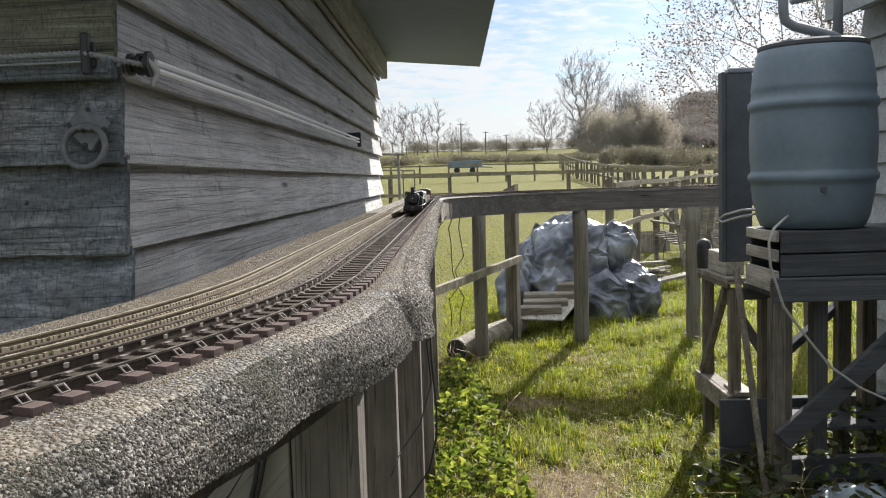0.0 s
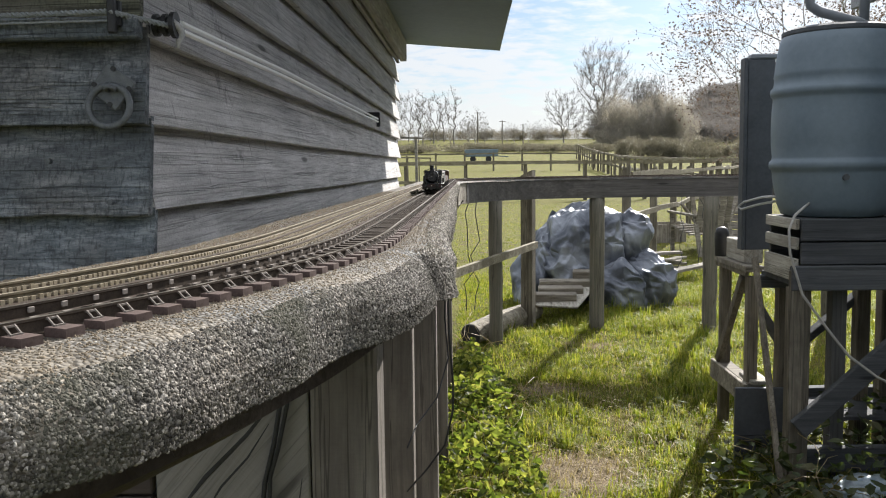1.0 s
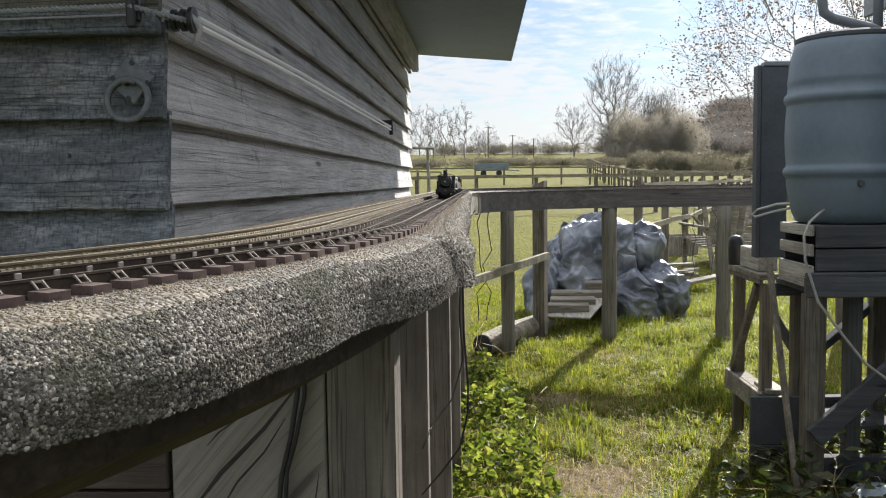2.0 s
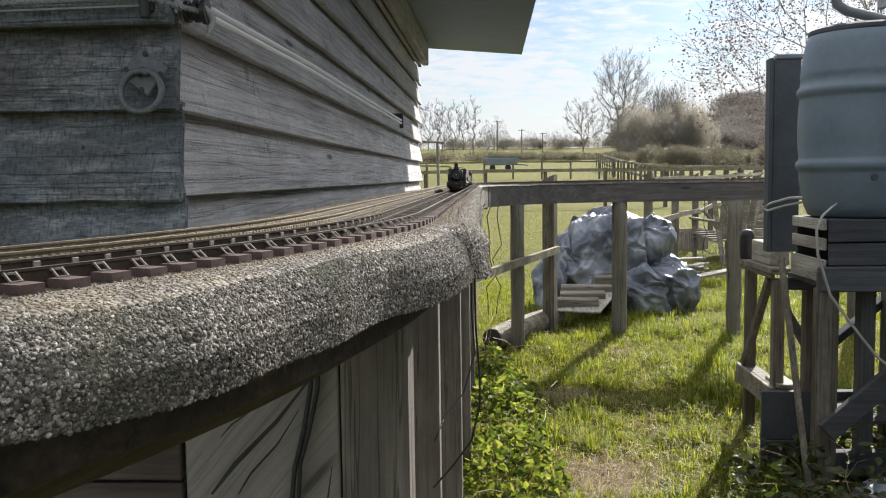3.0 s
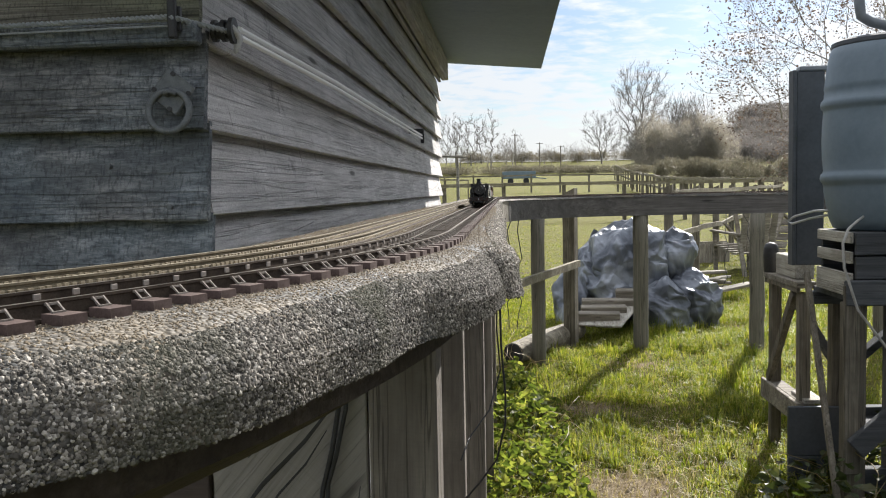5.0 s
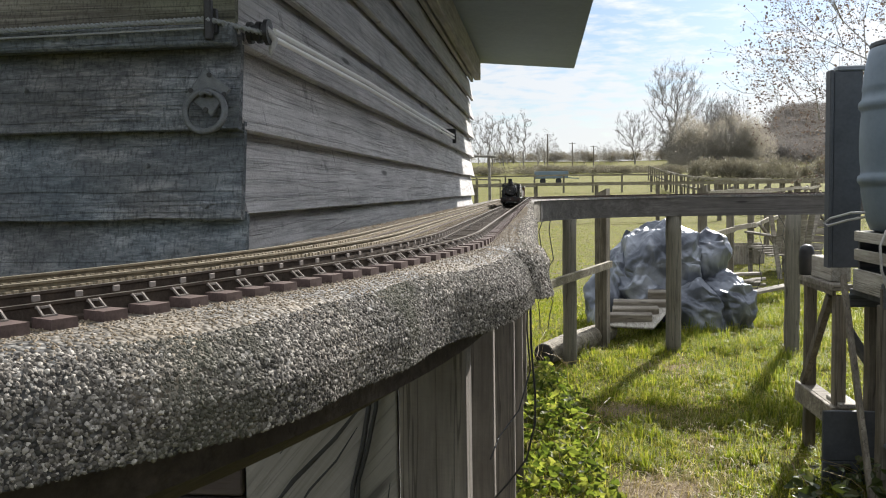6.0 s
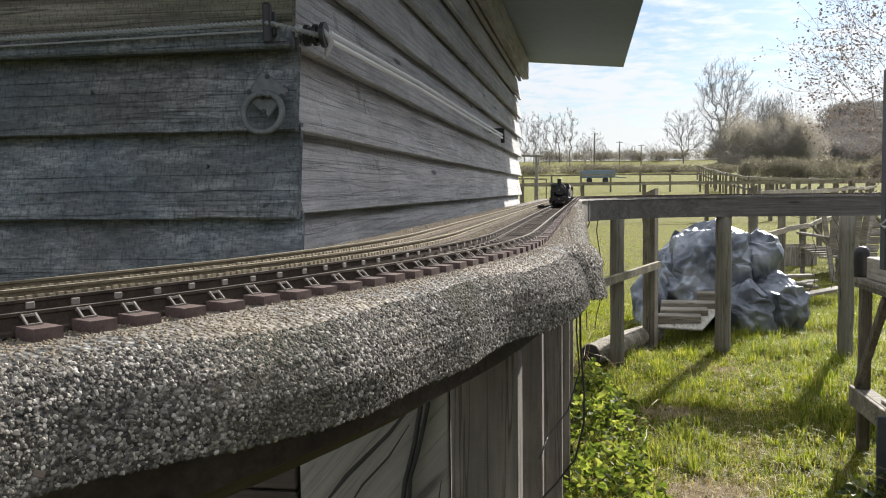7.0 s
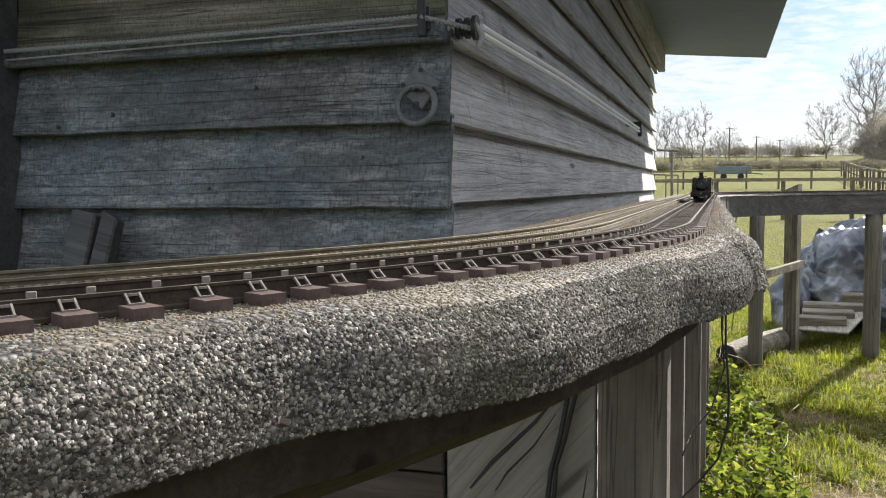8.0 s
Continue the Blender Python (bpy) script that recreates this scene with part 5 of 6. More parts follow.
def crown_tree(seed, height, fork, rx, rz, count2, mat="twig", thick=0.010, trunk=0.020, side=(0.0, 0.0), balance=0.45, sprays=(5, 8), spray=(0.035, 0.075), tips=None, label="bare winter tree with a rounded airy crown"):
    """A leafless tree whose limbs reach out from the fork to points spread through a rounded crown, by short and direct ways."""
    rng = random.Random(seed)
    mid = Vector((side[0], side[1], height - rz))
    goals = []
    while len(goals) < count2:
        d = Vector((rng.gauss(0, 1), rng.gauss(0, 1), rng.gauss(0, 1))).normalized() * rng.random() ** 0.40
        if noise.noise(d * 2.1 + Vector((seed, 0, 0))) > rng.uniform(-0.75, 0.1):
            goals.append(mid + Vector((d.x * rx, d.y * rx, d.z * rz)))
    spots = [Vector((side[0] * 0.3 * i / 6, side[1] * 0.3 * i / 6, -0.2 + (fork + 0.2) * i / 6)) for i in range(7)]
    up2 = [-1, 0, 1, 2, 3, 4, 5]
    far = [0.0, 0.0, 0.0, 0.0, 0.0, 0.0, 0.0]
    start = spots[-1]
    goals.sort(key=lambda g: (g - start).length)
    ends = []
    for g in goals:
        arr = np.array([tuple(p) for p in spots[5:]])
        way = np.array(far[5:])
        gap = np.linalg.norm(arr - np.array(g), axis=1)
        cost = gap + balance * way + 0.6 * np.maximum(arr[:, 2] - g.z, 0)
        k = int(cost.argmin()) + 5
        a, n2 = spots[k], max(1, int((g - spots[k]).length / (height * 0.06)))
        bow = Vector((rng.gauss(0, 1), rng.gauss(0, 1), rng.uniform(0.2, 1.2))) * (g - a).length * 0.07
        for i in range(1, n2 + 1):
            f = i / n2
            q = a.lerp(g, f) + bow * 4 * f * (1 - f) + Vector((rng.gauss(0, 1), rng.gauss(0, 1), rng.gauss(0, 1))) * (height * 0.004 * (1 if i < n2 else 0))
            spots.append(q)
            up2.append(k if i == 1 else len(spots) - 2)
            far.append(far[up2[-1]] + (q - spots[up2[-1]]).length)
        ends.append(len(spots) - 1)
    load = [0.0] * len(spots)
    for k in ends:
        while k >= 0:
            load[k] += 1
            k = up2[k]
    wide2 = [max(thick, height * trunk * (v / len(ends)) ** 0.5) for v in load]
    limbs = [[(spots[up2[k]], min(wide2[up2[k]], wide2[k] * 1.3)), (spots[k], wide2[k])] for k in range(7, len(spots))]
    for k in ends:
        out5 = (spots[k] - start).normalized()
        for _ in range(rng.randint(*sprays)):
            w2 = (out5 * 0.8 + Vector((rng.gauss(0, 0.5), rng.gauss(0, 0.5), rng.gauss(0.1, 0.5)))).normalized() * height * rng.uniform(*spray)
            root = spots[k].lerp(spots[up2[k]], rng.random())
            knee = root + w2 * 0.5 + Vector((rng.gauss(0, 0.004), rng.gauss(0, 0.004), rng.gauss(0, 0.004))) * height
            limbs.append([(root, thick * 0.8), (knee, thick * 0.7), (root + w2, thick * 0.4)])
            if tips is not None:
                tips.append(root + w2)
    tree = thing("tree", label, "tree", "bare trees")
    v, f = tube_rows([[(spots[k], wide2[k] * (1.3 if k == 0 else 1.0)) for k in range(7)]], 8)
    raw("trunk", v, f, M[mat], tree, smooth=True)
    v, f = tube_rows(limbs, 3)
    raw("crown", v, f, M[mat], tree)
    return tree


tall = crown_tree(31, 12.9, 3.2, 4.0, 4.7, 420, thick=0.012, trunk=0.018, side=(0.5, 0.0))
put_tree(tall, 16.9, 113, 0.0, 1.0)
round_ = crown_tree(32, 7.1, 0.9, 3.0, 3.0, 330, thick=0.009, trunk=0.016)
put_tree(round_, 12.3, 112, 2.0, 1.0)
slim = crown_tree(33, 7.4, 1.8, 1.25, 2.8, 70, thick=0.011, trunk=0.011, balance=0.25, label="slender bare tree on the crest of the field")
put_tree(slim, -1.7, 110, 0, 1.0)
slim2 = crown_tree(34, 6.6, 1.4, 1.4, 2.6, 80, thick=0.011, trunk=0.012, balance=0.25, label="slender bare tree on the crest of the field")
put_tree(slim2, -4.3, 112, 0, 1.0)
bushy = crown_tree(35, 4.6, 0.3, 2.0, 2.2, 220, thick=0.008, trunk=0.014, mat="twigdark", label="low leafless thicket bush on the field edge")
put_tree(bushy, 1.0, 112)
more_trees(slim, ((-6.4, 114, 0.95), (-9.0, 112, 1.0), (-3.1, 116, 0.9)), 1)
more_trees(slim2, ((-5.6, 110, 0.9), (-7.8, 116, 1.0)), 2)
more_trees(bushy, [(-12 + 1.45 * i + 0.6 * math.sin(i * 5), 117 + 2 * math.sin(i * 3), 0.42 + 0.16 * math.sin(i * 2.2) ** 2) for i in range(0, 24, 2)] + [(0.2, 114, 0.75), (2.2, 113, 0.6), (-2.2, 113, 0.62), (-4.8, 114, 0.62), (-7.0, 113, 0.6), (8.0, 115, 0.6), (9.6, 116, 0.62), (6.1, 114, 0.55), (4.6, 115, 0.45)], 3)

# woodland to the right of the field
poplar = crown_tree(36, 8.6, 1.4, 1.5, 3.6, 200, thick=0.008, trunk=0.012, balance=0.7, sprays=(2, 4), label="tall leafless woodland tree")
put_tree(poplar, 21.4, 108, 0, 1.0)
oak = crown_tree(37, 6.0, 0.8, 2.6, 2.7, 330, thick=0.009, trunk=0.015, mat="twigdark", label="grey leafless woodland tree")
put_tree(oak, 24.0, 106)
rng = random.Random(77)
more_trees(poplar, [(20.2 + 0.55 * i, 106 + rng.uniform(0, 5), rng.uniform(0.86, 1.08)) for i in range(7)], 4)
more_trees(oak, [(15.8 + 8.6 * rng.random(), 101 + rng.uniform(0, 10), rng.uniform(0.62, 0.9)) for _ in range(12)] + [(25 + 14 * rng.random(), 120 + rng.uniform(0, 20), rng.uniform(0.5, 0.75)) for _ in range(8)] + [(42 + 30 * rng.random(), 160 + rng.uniform(0, 25), rng.uniform(0.55, 0.8)) for _ in range(14)], 5)


def twig_mass(name, label, lumps, count2, mat, seed, size):
    """A mass of small sprays of thin twigs filling lumps (x, y, z, rx, ry, rz) unevenly."""
    rng = random.Random(seed)
    vv, ff, done = [], [], 0
    while done < count2:
        x, y, z, rx, ry, rz = rng.choice(lumps)
        d = Vector((rng.gauss(0, 1), rng.gauss(0, 1), rng.gauss(0, 1)))
        d = d.normalized() * rng.random() ** 0.40
        q = Vector((x + d.x * rx, y + d.y * ry, z + d.z * rz))
        if q.z < ground_z(q.x, q.y) or noise.noise(q * 0.45 + Vector((seed, 0, 0))) < rng.uniform(-0.5, 0.3):
            continue
        done += 1
        for _ in range(3):
            ln = rng.uniform(*size) * 2.2
            w2 = Vector((rng.gauss(0, 0.6), rng.gauss(0, 0.6), rng.gauss(0.6, 0.5))).normalized() * ln
            u = Vector((rng.gauss(0, 1), rng.gauss(0, 0.4), rng.gauss(0, 0.4))).normalized() * size[0] * 0.17
            i = len(vv)
            vv += [q - u, q + u, q + w2 * 0.6 + u * 0.7, q + w2, q + w2 * 0.55 - u * 0.7]
            ff.append((i, i + 1, i + 2, i + 3, i + 4))
    return tagged(raw(name, vv, ff, mat), label, "trees", kind="stuff")


lumps = []
rng = random.Random(5)
for i in range(64):
    x = 16.2 + 9.0 * i / 63 + rng.uniform(-0.5, 0.5)
    y = 103 + rng.uniform(-4, 6)
    h = (5.6 + 2.6 * noise.noise(Vector((x * 0.55, 3.0, 0))) + rng.uniform(-0.8, 0.8)) * (0.8 if x < 17.0 or x > 24.6 else 1.0)
    lumps.append((x, y, ground_z(x, y) + h * 0.42, rng.uniform(0.8, 1.5), 1.4, h * 0.58))
twig_mass("woodland", "grey-brown leafless woodland on the field edge", lumps, 30000, M["wood_leaf"], 61, (0.09, 0.26))
hill = [(37 + 50 * rng.random(), 128 + rng.uniform(0, 64), 0, 4, 4, 2.6) for _ in range(190)]
hill = [(x, y, ground_z(x, y) + 1.6, a, b2, c) for x, y, _, a, b2, c in hill]
twig_mass("hill_wood", "dark brown distant wood over a hill", hill, 80000, M["hill_leaf"], 67, (0.26, 0.55))
scrub = [(24.5 + 20 * rng.random(), 104 + rng.uniform(0, 22), 0, 1.6, 2.0, rng.uniform(1.2, 2.0)) for _ in range(60)]
scrub = [(x, y, ground_z(x, y) + 0.9, a, b2, c) for x, y, _, a, b2, c in scrub]
twig_mass("scrub", "brown scrub between the hedge and the hill", scrub, 22000, M["hill_leaf"], 69, (0.14, 0.32))
hedge = [(-14 + 33 * i / 60, 119 + rng.uniform(-1, 1), 0, 0.8, 0.8, 0.8) for i in range(61)]
hedge = [(x, y, ground_z(x, y) + 0.5, a, b2, rng.uniform(0.5, 1.0)) for x, y, _, a, b2, c in hedge]
twig_mass("crest_hedge", "low brown hedge along the crest of the field", hedge, 5000, M["hedge_leaf"], 71, (0.12, 0.3))
verge = [(12.6 + 22 * i / 80, 73 + rng.uniform(-1.5, 1.5), 0, 0.6, 1.0, rng.uniform(0.9, 1.35)) for i in range(81)]
verge = [(x, y, ground_z(x, y) + 0.6, a, b2, c) for x, y, _, a, b2, c in verge]
twig_mass("field_hedge", "dark olive rough hedge at the foot of the wood", verge, 22000, M["dark_hedge"], 73, (0.08, 0.18))
bank = [(-13 + 28 * i / 60, 92 + rng.uniform(-2, 2), 0, 0.7, 1.5, 0.50) for i in range(61)]
bank = [(x, y, ground_z(x, y) + 0.25, a, b2, c) for x, y, _, a, b2, c in bank]
twig_mass("field_bank", "low brown rough bank across the field", bank, 12000, M["dark_hedge"], 79, (0.08, 0.18))

# near tree with the last russet leaves
rng = random.Random(93)
tips = []
near_tree = crown_tree(95, 6.3, 1.3, 3.2, 2.75, 420, mat="twigdark", thick=0.0035, trunk=0.011, spray=(0.04, 0.10), tips=tips, label="near tree with sparse russet leaves on thin twigs")
spots = []
for p in tips:
    for _ in range(3 if rng.random() < 0.55 else 7):
        spots.append(p + Vector((rng.gauss(0, 0.07), rng.gauss(0, 0.07), rng.gauss(-0.05, 0.08))))
lf = leaf_cloud("foliage", "sparse russet leaves", spots, M["red_leaf"], 94, (0.030, 0.058), 1.0)
for key in ("kind", "category"):
    del lf[key]
lf.parent = near_tree
near_tree.location = (7.0, 15.2, ground_z(7.0, 15.2))


# ---- cord, hooks and ring on the near shed ----
cord = thing("cord_line", "pale twisted cord strung round the shed corner", "cord")


def twist(bm, a, b2, r, pitch2=0.011, sag=0.0, phase=0.0, sides=6, turns=True):
    """One strand of a laid cord from a to b2."""
    a, b2 = Vector(a), Vector(b2)
    ln = (b2 - a).length
    n2 = max(int(ln / (pitch2 / 5)), 2) if turns else 14
    d = (b2 - a).normalized()
    u = d.orthogonal().normalized()
    v = d.cross(u)
    pts = []
    for i in range(n2 + 1):
        f = i / n2
        ang = phase + 2 * math.pi * f * ln / pitch2
        off = (u * math.cos(ang) + v * math.sin(ang)) * r * (0.85 if turns else 0.0)
        pts.append(a.lerp(b2, f) + off - Vector((0, 0, sag * 4 * f * (1 - f))))
    return tube(bm, pts, r if turns else r, sides)


for ph in (0.0, math.pi):
    part("strand", twist(bmesh.new(), (-0.70, -0.022, 1.271), (-0.030, -0.026, 1.278), 0.0021, 0.012, 0.002, ph, 5), M["cord"], cord)
    part("strand", twist(bmesh.new(), (-0.026, -0.030, 1.277), (0.030, 0.034, 1.268), 0.0022, 0.012, 0.0, ph, 5), M["cord"], cord)
part("lower_line", tube(bmesh.new(), [(-0.70, -0.018, 1.258), (-0.35, -0.02, 1.264), (-0.03, -0.022, 1.268)], 0.0014, 6), M["cord"], cord)
part("side_line", tube(bmesh.new(), [(0.034, 0.05, 1.275), (0.050, 0.6, 1.2735), (0.052, 1.4, 1.2725), (0.052, 2.28, 1.2745)], 0.0038, 6), M["line"], cord)
part("side_line", tube(bmesh.new(), [(0.036, 0.05, 1.264), (0.050, 0.6, 1.2625), (0.052, 1.4, 1.2612), (0.052, 2.28, 1.2635)], 0.0038, 6), M["line"], cord)
part("knot", tube(bmesh.new(), [(0.030, 0.030, 1.276), (0.034, 0.040, 1.268), (0.034, 0.050, 1.262), (0.032, 0.046, 1.252), (0.030, 0.044, 1.243)], [0.003, 0.005, 0.0055, 0.0045, 0.002], 8), M["rope"], cord, smooth=True)

hook = thing("cord_hook", "dark iron cleat on the gable wall", "hook", "cord fittings")
part("bar", box(bmesh.new(), (-0.030, -0.030, 1.252), (-0.020, -0.020, 1.302), None, 0.002), M["black"], hook)
part("plate", box(bmesh.new(), (-0.033, -0.020, 1.262), (-0.017, -0.0125, 1.292), None, 0.001), M["black"], hook)
wheel = thing("cord_pulley", "black ridged plastic pulley on the shed corner", "pulley", "cord fittings")
bm = bmesh.new()
for x0, r in ((0.004, 0.014), (0.010, 0.0105), (0.016, 0.014), (0.022, 0.0105), (0.027, 0.0165)):
    tube(bm, [(x0, 0.038, 1.271), (x0 + 0.0055, 0.038, 1.271)], r, 20)
part("spool", bm, M["black"], wheel)
catch = thing("cord_bracket", "black bracket holding the cord on the side wall", "bracket", "cord fittings")
part("hook_arm", box(bmesh.new(), (0.002, 2.27, 1.283), (0.060, 2.295, 1.300), None, 0.002), M["black"], catch)
part("hook_drop", box(bmesh.new(), (0.046, 2.282, 1.245), (0.060, 2.295, 1.2825), None, 0.002), M["black"], catch)

ring = thing("tie_ring", "weathered iron tie ring on a diamond plate", "tie ring")
bm = bmesh.new()
box(bm, (-0.0215, -0.0035, -0.0215), (0.0215, 0.0, 0.0215), Matrix.Translation((-0.034, -0.010, 1.190)) @ Matrix.Rotation(radians(38), 4, "Y"), 0.0015)
part("plate", bm, M["iron"], ring)
for dx, dz in ((0.003, 0.0215), (-0.0215, 0.003), (0.0215, -0.003), (-0.003, -0.0215)):
    part("screw_head", tube(bmesh.new(), [(-0.034 + dx, -0.0135, 1.190 + dz), (-0.034 + dx, -0.0150, 1.190 + dz)], 0.0032, 10), M["black"], ring)
part("staple", tube(bmesh.new(), [(-0.039, -0.012, 1.186), (-0.039, -0.022, 1.187), (-0.034, -0.024, 1.190), (-0.029, -0.022, 1.187), (-0.029, -0.012, 1.186)], 0.003, 8), M["iron"], ring, smooth=True)
pts = [(-0.036 + 0.0255 * math.sin(a), -0.019 + 0.004 * math.cos(a), 1.166 + 0.0255 * math.cos(a)) for a in [2 * math.pi * i / 36 for i in range(37)]]
part("ring", tube(bmesh.new(), pts, 0.0042, 10), M["iron"], ring, smooth=True)

offcut = thing("leaning_offcut", "grey timber offcut leaning on the gable wall", "timber")
for k, (x0, x1, top) in enumerate(((-0.037, 0.006, 0.128), (0.008, 0.037, 0.135))):
    bm = box(bmesh.new(), (x0, -0.012, 0), (x1, 0.012, top), None, 0.003)
    for v in bm.verts:
        if v.co.z > 0.1:
            v.co.z -= 0.30 * abs(v.co.x - (0.004 if k else -0.012)) + 0.2 * (v.co.y + 0.012)
    half = part("half", bm, M["dark"], offcut)
    half.matrix_basis = pose(-0.560, -0.040, 0.905, -4, 13 + 3 * k, 0)
ledge = thing("ledger_rail", "dark timber rail fixed low on the gable wall", "timber")
part("rail", box(bmesh.new(), (SHED_X0, -0.060, 0.865), (-0.004, -0.0195, 0.905), None, 0.003), M["dark"], ledge)
nail = thing("wall_nail", "galvanised nail head in the gable boards", "nail", "nails in the boards")
part("head", tube(bmesh.new(), [(0, -0.004, 0), (0, -0.0125, 0)], 0.0036, 10), M["iron"], nail)
nail.location = (-0.044, 0, 1.048)
for x, z in ((-0.12, 1.100), (-0.36, 1.06), (-0.52, 1.17), (-0.62, 1.155), (-0.28, 1.20)):
    copy_thing(nail, Matrix.Translation((x, 0, z)))

# ---- cables under the deck ----
cables = thing("hanging_cable", "black cable hanging under the deck", "cable", "cables under the deck")
part("core", tube(bmesh.new(), [(0.178, -0.032, 0.968), (0.171, -0.036, 0.833), (0.167, -0.036, 0.798), (0.158, -0.036, 0.748), (0.145, -0.036, 0.698), (0.141, -0.036, 0.663), (0.132, -0.036, 0.55), (0.125, -0.036, 0.1)], 0.0032, 8), M["black"], cables, smooth=True)
cables2 = thing("hanging_cable", "black cable hanging under the deck", "cable", "cables under the deck")
part("core", tube(bmesh.new(), [(0.183, -0.032, 0.968), (0.178, -0.036, 0.833), (0.176, -0.036, 0.798), (0.168, -0.036, 0.763), (0.163, -0.036, 0.741), (0.152, -0.036, 0.705), (0.149, -0.036, 0.66), (0.150, -0.036, 0.40)], 0.0028, 8), M["black"], cables2, smooth=True)
cables3 = thing("hanging_cable", "thin black cable dropping from the deck edge into the weeds", "cable", "cables under the deck")
part("core", tube(bmesh.new(), [(0.350, 0.62, 0.975), (0.358, 0.62, 0.855), (0.359, 0.62, 0.76), (0.366, 0.62, 0.66), (0.365, 0.62, 0.604), (0.348, 0.62, 0.533), (0.313, 0.62, 0.485), (0.27, 0.64, 0.43)], 0.0021, 8), M["black"], cables3, smooth=True)
part("side_branch", tube(bmesh.new(), [(0.346, 0.62, 0.975), (0.353, 0.62, 0.87), (0.351, 0.62, 0.79), (0.357, 0.62, 0.71), (0.335, 0.58, 0.64), (0.30, 0.50, 0.61), (0.29, 0.40, 0.60)], 0.0016, 6), M["black"], cables3, smooth=True)
rng = random.Random(44)
for x, y in ((0.40, 4.15), (0.44, 4.2), (2.2, 6.4), (2.35, 6.5), (2.5, 6.5), (0.36, 3.9)):
    wire = thing("loose_wire", "thin loose wire hanging below the far deck", "wire", "loose wires")
    pts, q = [], Vector((x, y, 0.90))
    for i in range(9):
        pts.append(q.copy())
        q += Vector((rng.gauss(0, 0.03), rng.gauss(0, 0.03), -0.085))
    part("strand", tube(bmesh.new(), pts, 0.003, 5), M["black"], wire)

sack = thing("plastic_sack", "crumpled blue and white plastic sack on the ground", "sack")
bm = bmesh.new()
bmesh.ops.create_icosphere(bm, subdivisions=4, radius=1.0)
for v in bm.verts:
    k2 = 1 + 0.25 * noise.noise(v.co * 2.1) + 0.10 * noise.noise(v.co * 6)
    v.co = Vector((1.83 + v.co.x * 0.15 * k2, 2.02 + v.co.y * 0.10 * k2, ground_z(1.83, 2.02) + 0.04 + v.co.z * 0.055 * k2))
part("bag", bm, M["bag"], sack, smooth=True)
leafbit = thing("fallen_leaf", "small russet fallen leaf on the felt", "leaf")
part("blade", box(bmesh.new(), (-0.0016, -0.0010, -0.0004), (0.0016, 0.0010, 0.0004), pose(0.2115, -0.8615, 0.982, 60, 20, 30)), M["red_leaf"], leafbit)


# ---- model train ----
def cyl(bm, a, b2, r, sides=20, r2=None):
    return tube(bm, [a, b2], [r, r if r2 is None else r2], sides)


def wheelset(owner, y, r=0.0085):
    for x in (-0.0195, 0.0195):
        bm = bmesh.new()
        cyl(bm, (x - 0.002, y, r), (x + 0.002, y, r), r, 20)
        cyl(bm, (x - math.copysign(0.003, x), y, r), (x - math.copysign(0.0021, x), y, r), r * 1.12, 20)
        part("wheel", bm, M["locoblack"], owner)
    part("axle", cyl(bmesh.new(), (-0.0174, y, r), (0.0174, y, r), 0.0015, 8), M["steel"], owner)


def buffers(owner, y, sign, z=0.0175):
    for x in (-0.0155, 0.0155):
        bm = bmesh.new()
        cyl(bm, (x, y, z), (x, y + sign * 0.007, z), 0.0022, 12)
        cyl(bm, (x, y + sign * 0.0072, z), (x, y + sign * 0.009, z), 0.0050, 16)
        part("buffer", bm, M["locoblack"], owner)


def place(owner, front):
    """Stands a vehicle on the outer track with its front at that distance along it."""
    p, nrm = track_at(front)
    owner.matrix_basis = Matrix.Translation((p.x - nrm.x * 0.020, p.y - nrm.y * 0.020, 1.0205)) @ Matrix.Rotation(math.atan2(nrm.y, nrm.x), 4, "Z")


loco = thing("steam_locomotive", "black model tank locomotive with side tanks and cab", "model locomotive", "model train")
part("mainframe", box(bmesh.new(), (-0.0125, 0.006, 0.006), (0.0125, 0.135, 0.019), None, 0.001), M["locoblack"], loco)
part("running_plate", box(bmesh.new(), (-0.0265, 0.002, 0.0192), (0.0265, 0.142, 0.0212), None, 0.0005), M["steel"], loco, "worn bright running plate edge")
part("buffer_beam", box(bmesh.new(), (-0.0265, 0.0, 0.0115), (0.0265, 0.0018, 0.0215), None, 0.0005), M["locored"], loco, "dull red buffer beam")
part("rear_beam", box(bmesh.new(), (-0.0265, 0.1422, 0.0115), (0.0265, 0.144, 0.0215), None, 0.0005), M["locored"], loco)
buffers(loco, 0.0, -1)
part("coupling_hook", box(bmesh.new(), (-0.0012, -0.005, 0.0150), (0.0012, 0.0, 0.0180)), M["steel"], loco)
bm = cyl(bmesh.new(), (0, 0.034, 0.041), (0, 0.100, 0.041), 0.0165, 36)
part("boiler", bm, M["locoblack"], loco, smooth=False)
bm = cyl(bmesh.new(), (0, 0.006, 0.041), (0, 0.0338, 0.041), 0.0185, 40)
box(bm, (-0.0150, 0.006, 0.0215), (0.0150, 0.0335, 0.034))
part("smokebox", bm, M["locoblack"], loco)
bm = cyl(bmesh.new(), (0, 0.0058, 0.041), (0, 0.0030, 0.041), 0.0150, 32, 0.0120)
part("smokebox_door", bm, M["locoblack"], loco)
part("door_dart", cyl(bmesh.new(), (0, 0.0030, 0.041), (0, 0.0005, 0.041), 0.0015, 8), M["steel"], loco)
for y in (0.045, 0.060, 0.076):
    part("boiler_band", cyl(bmesh.new(), (0, y, 0.041), (0, y + 0.0012, 0.041), 0.0168, 36), M["steel"], loco)
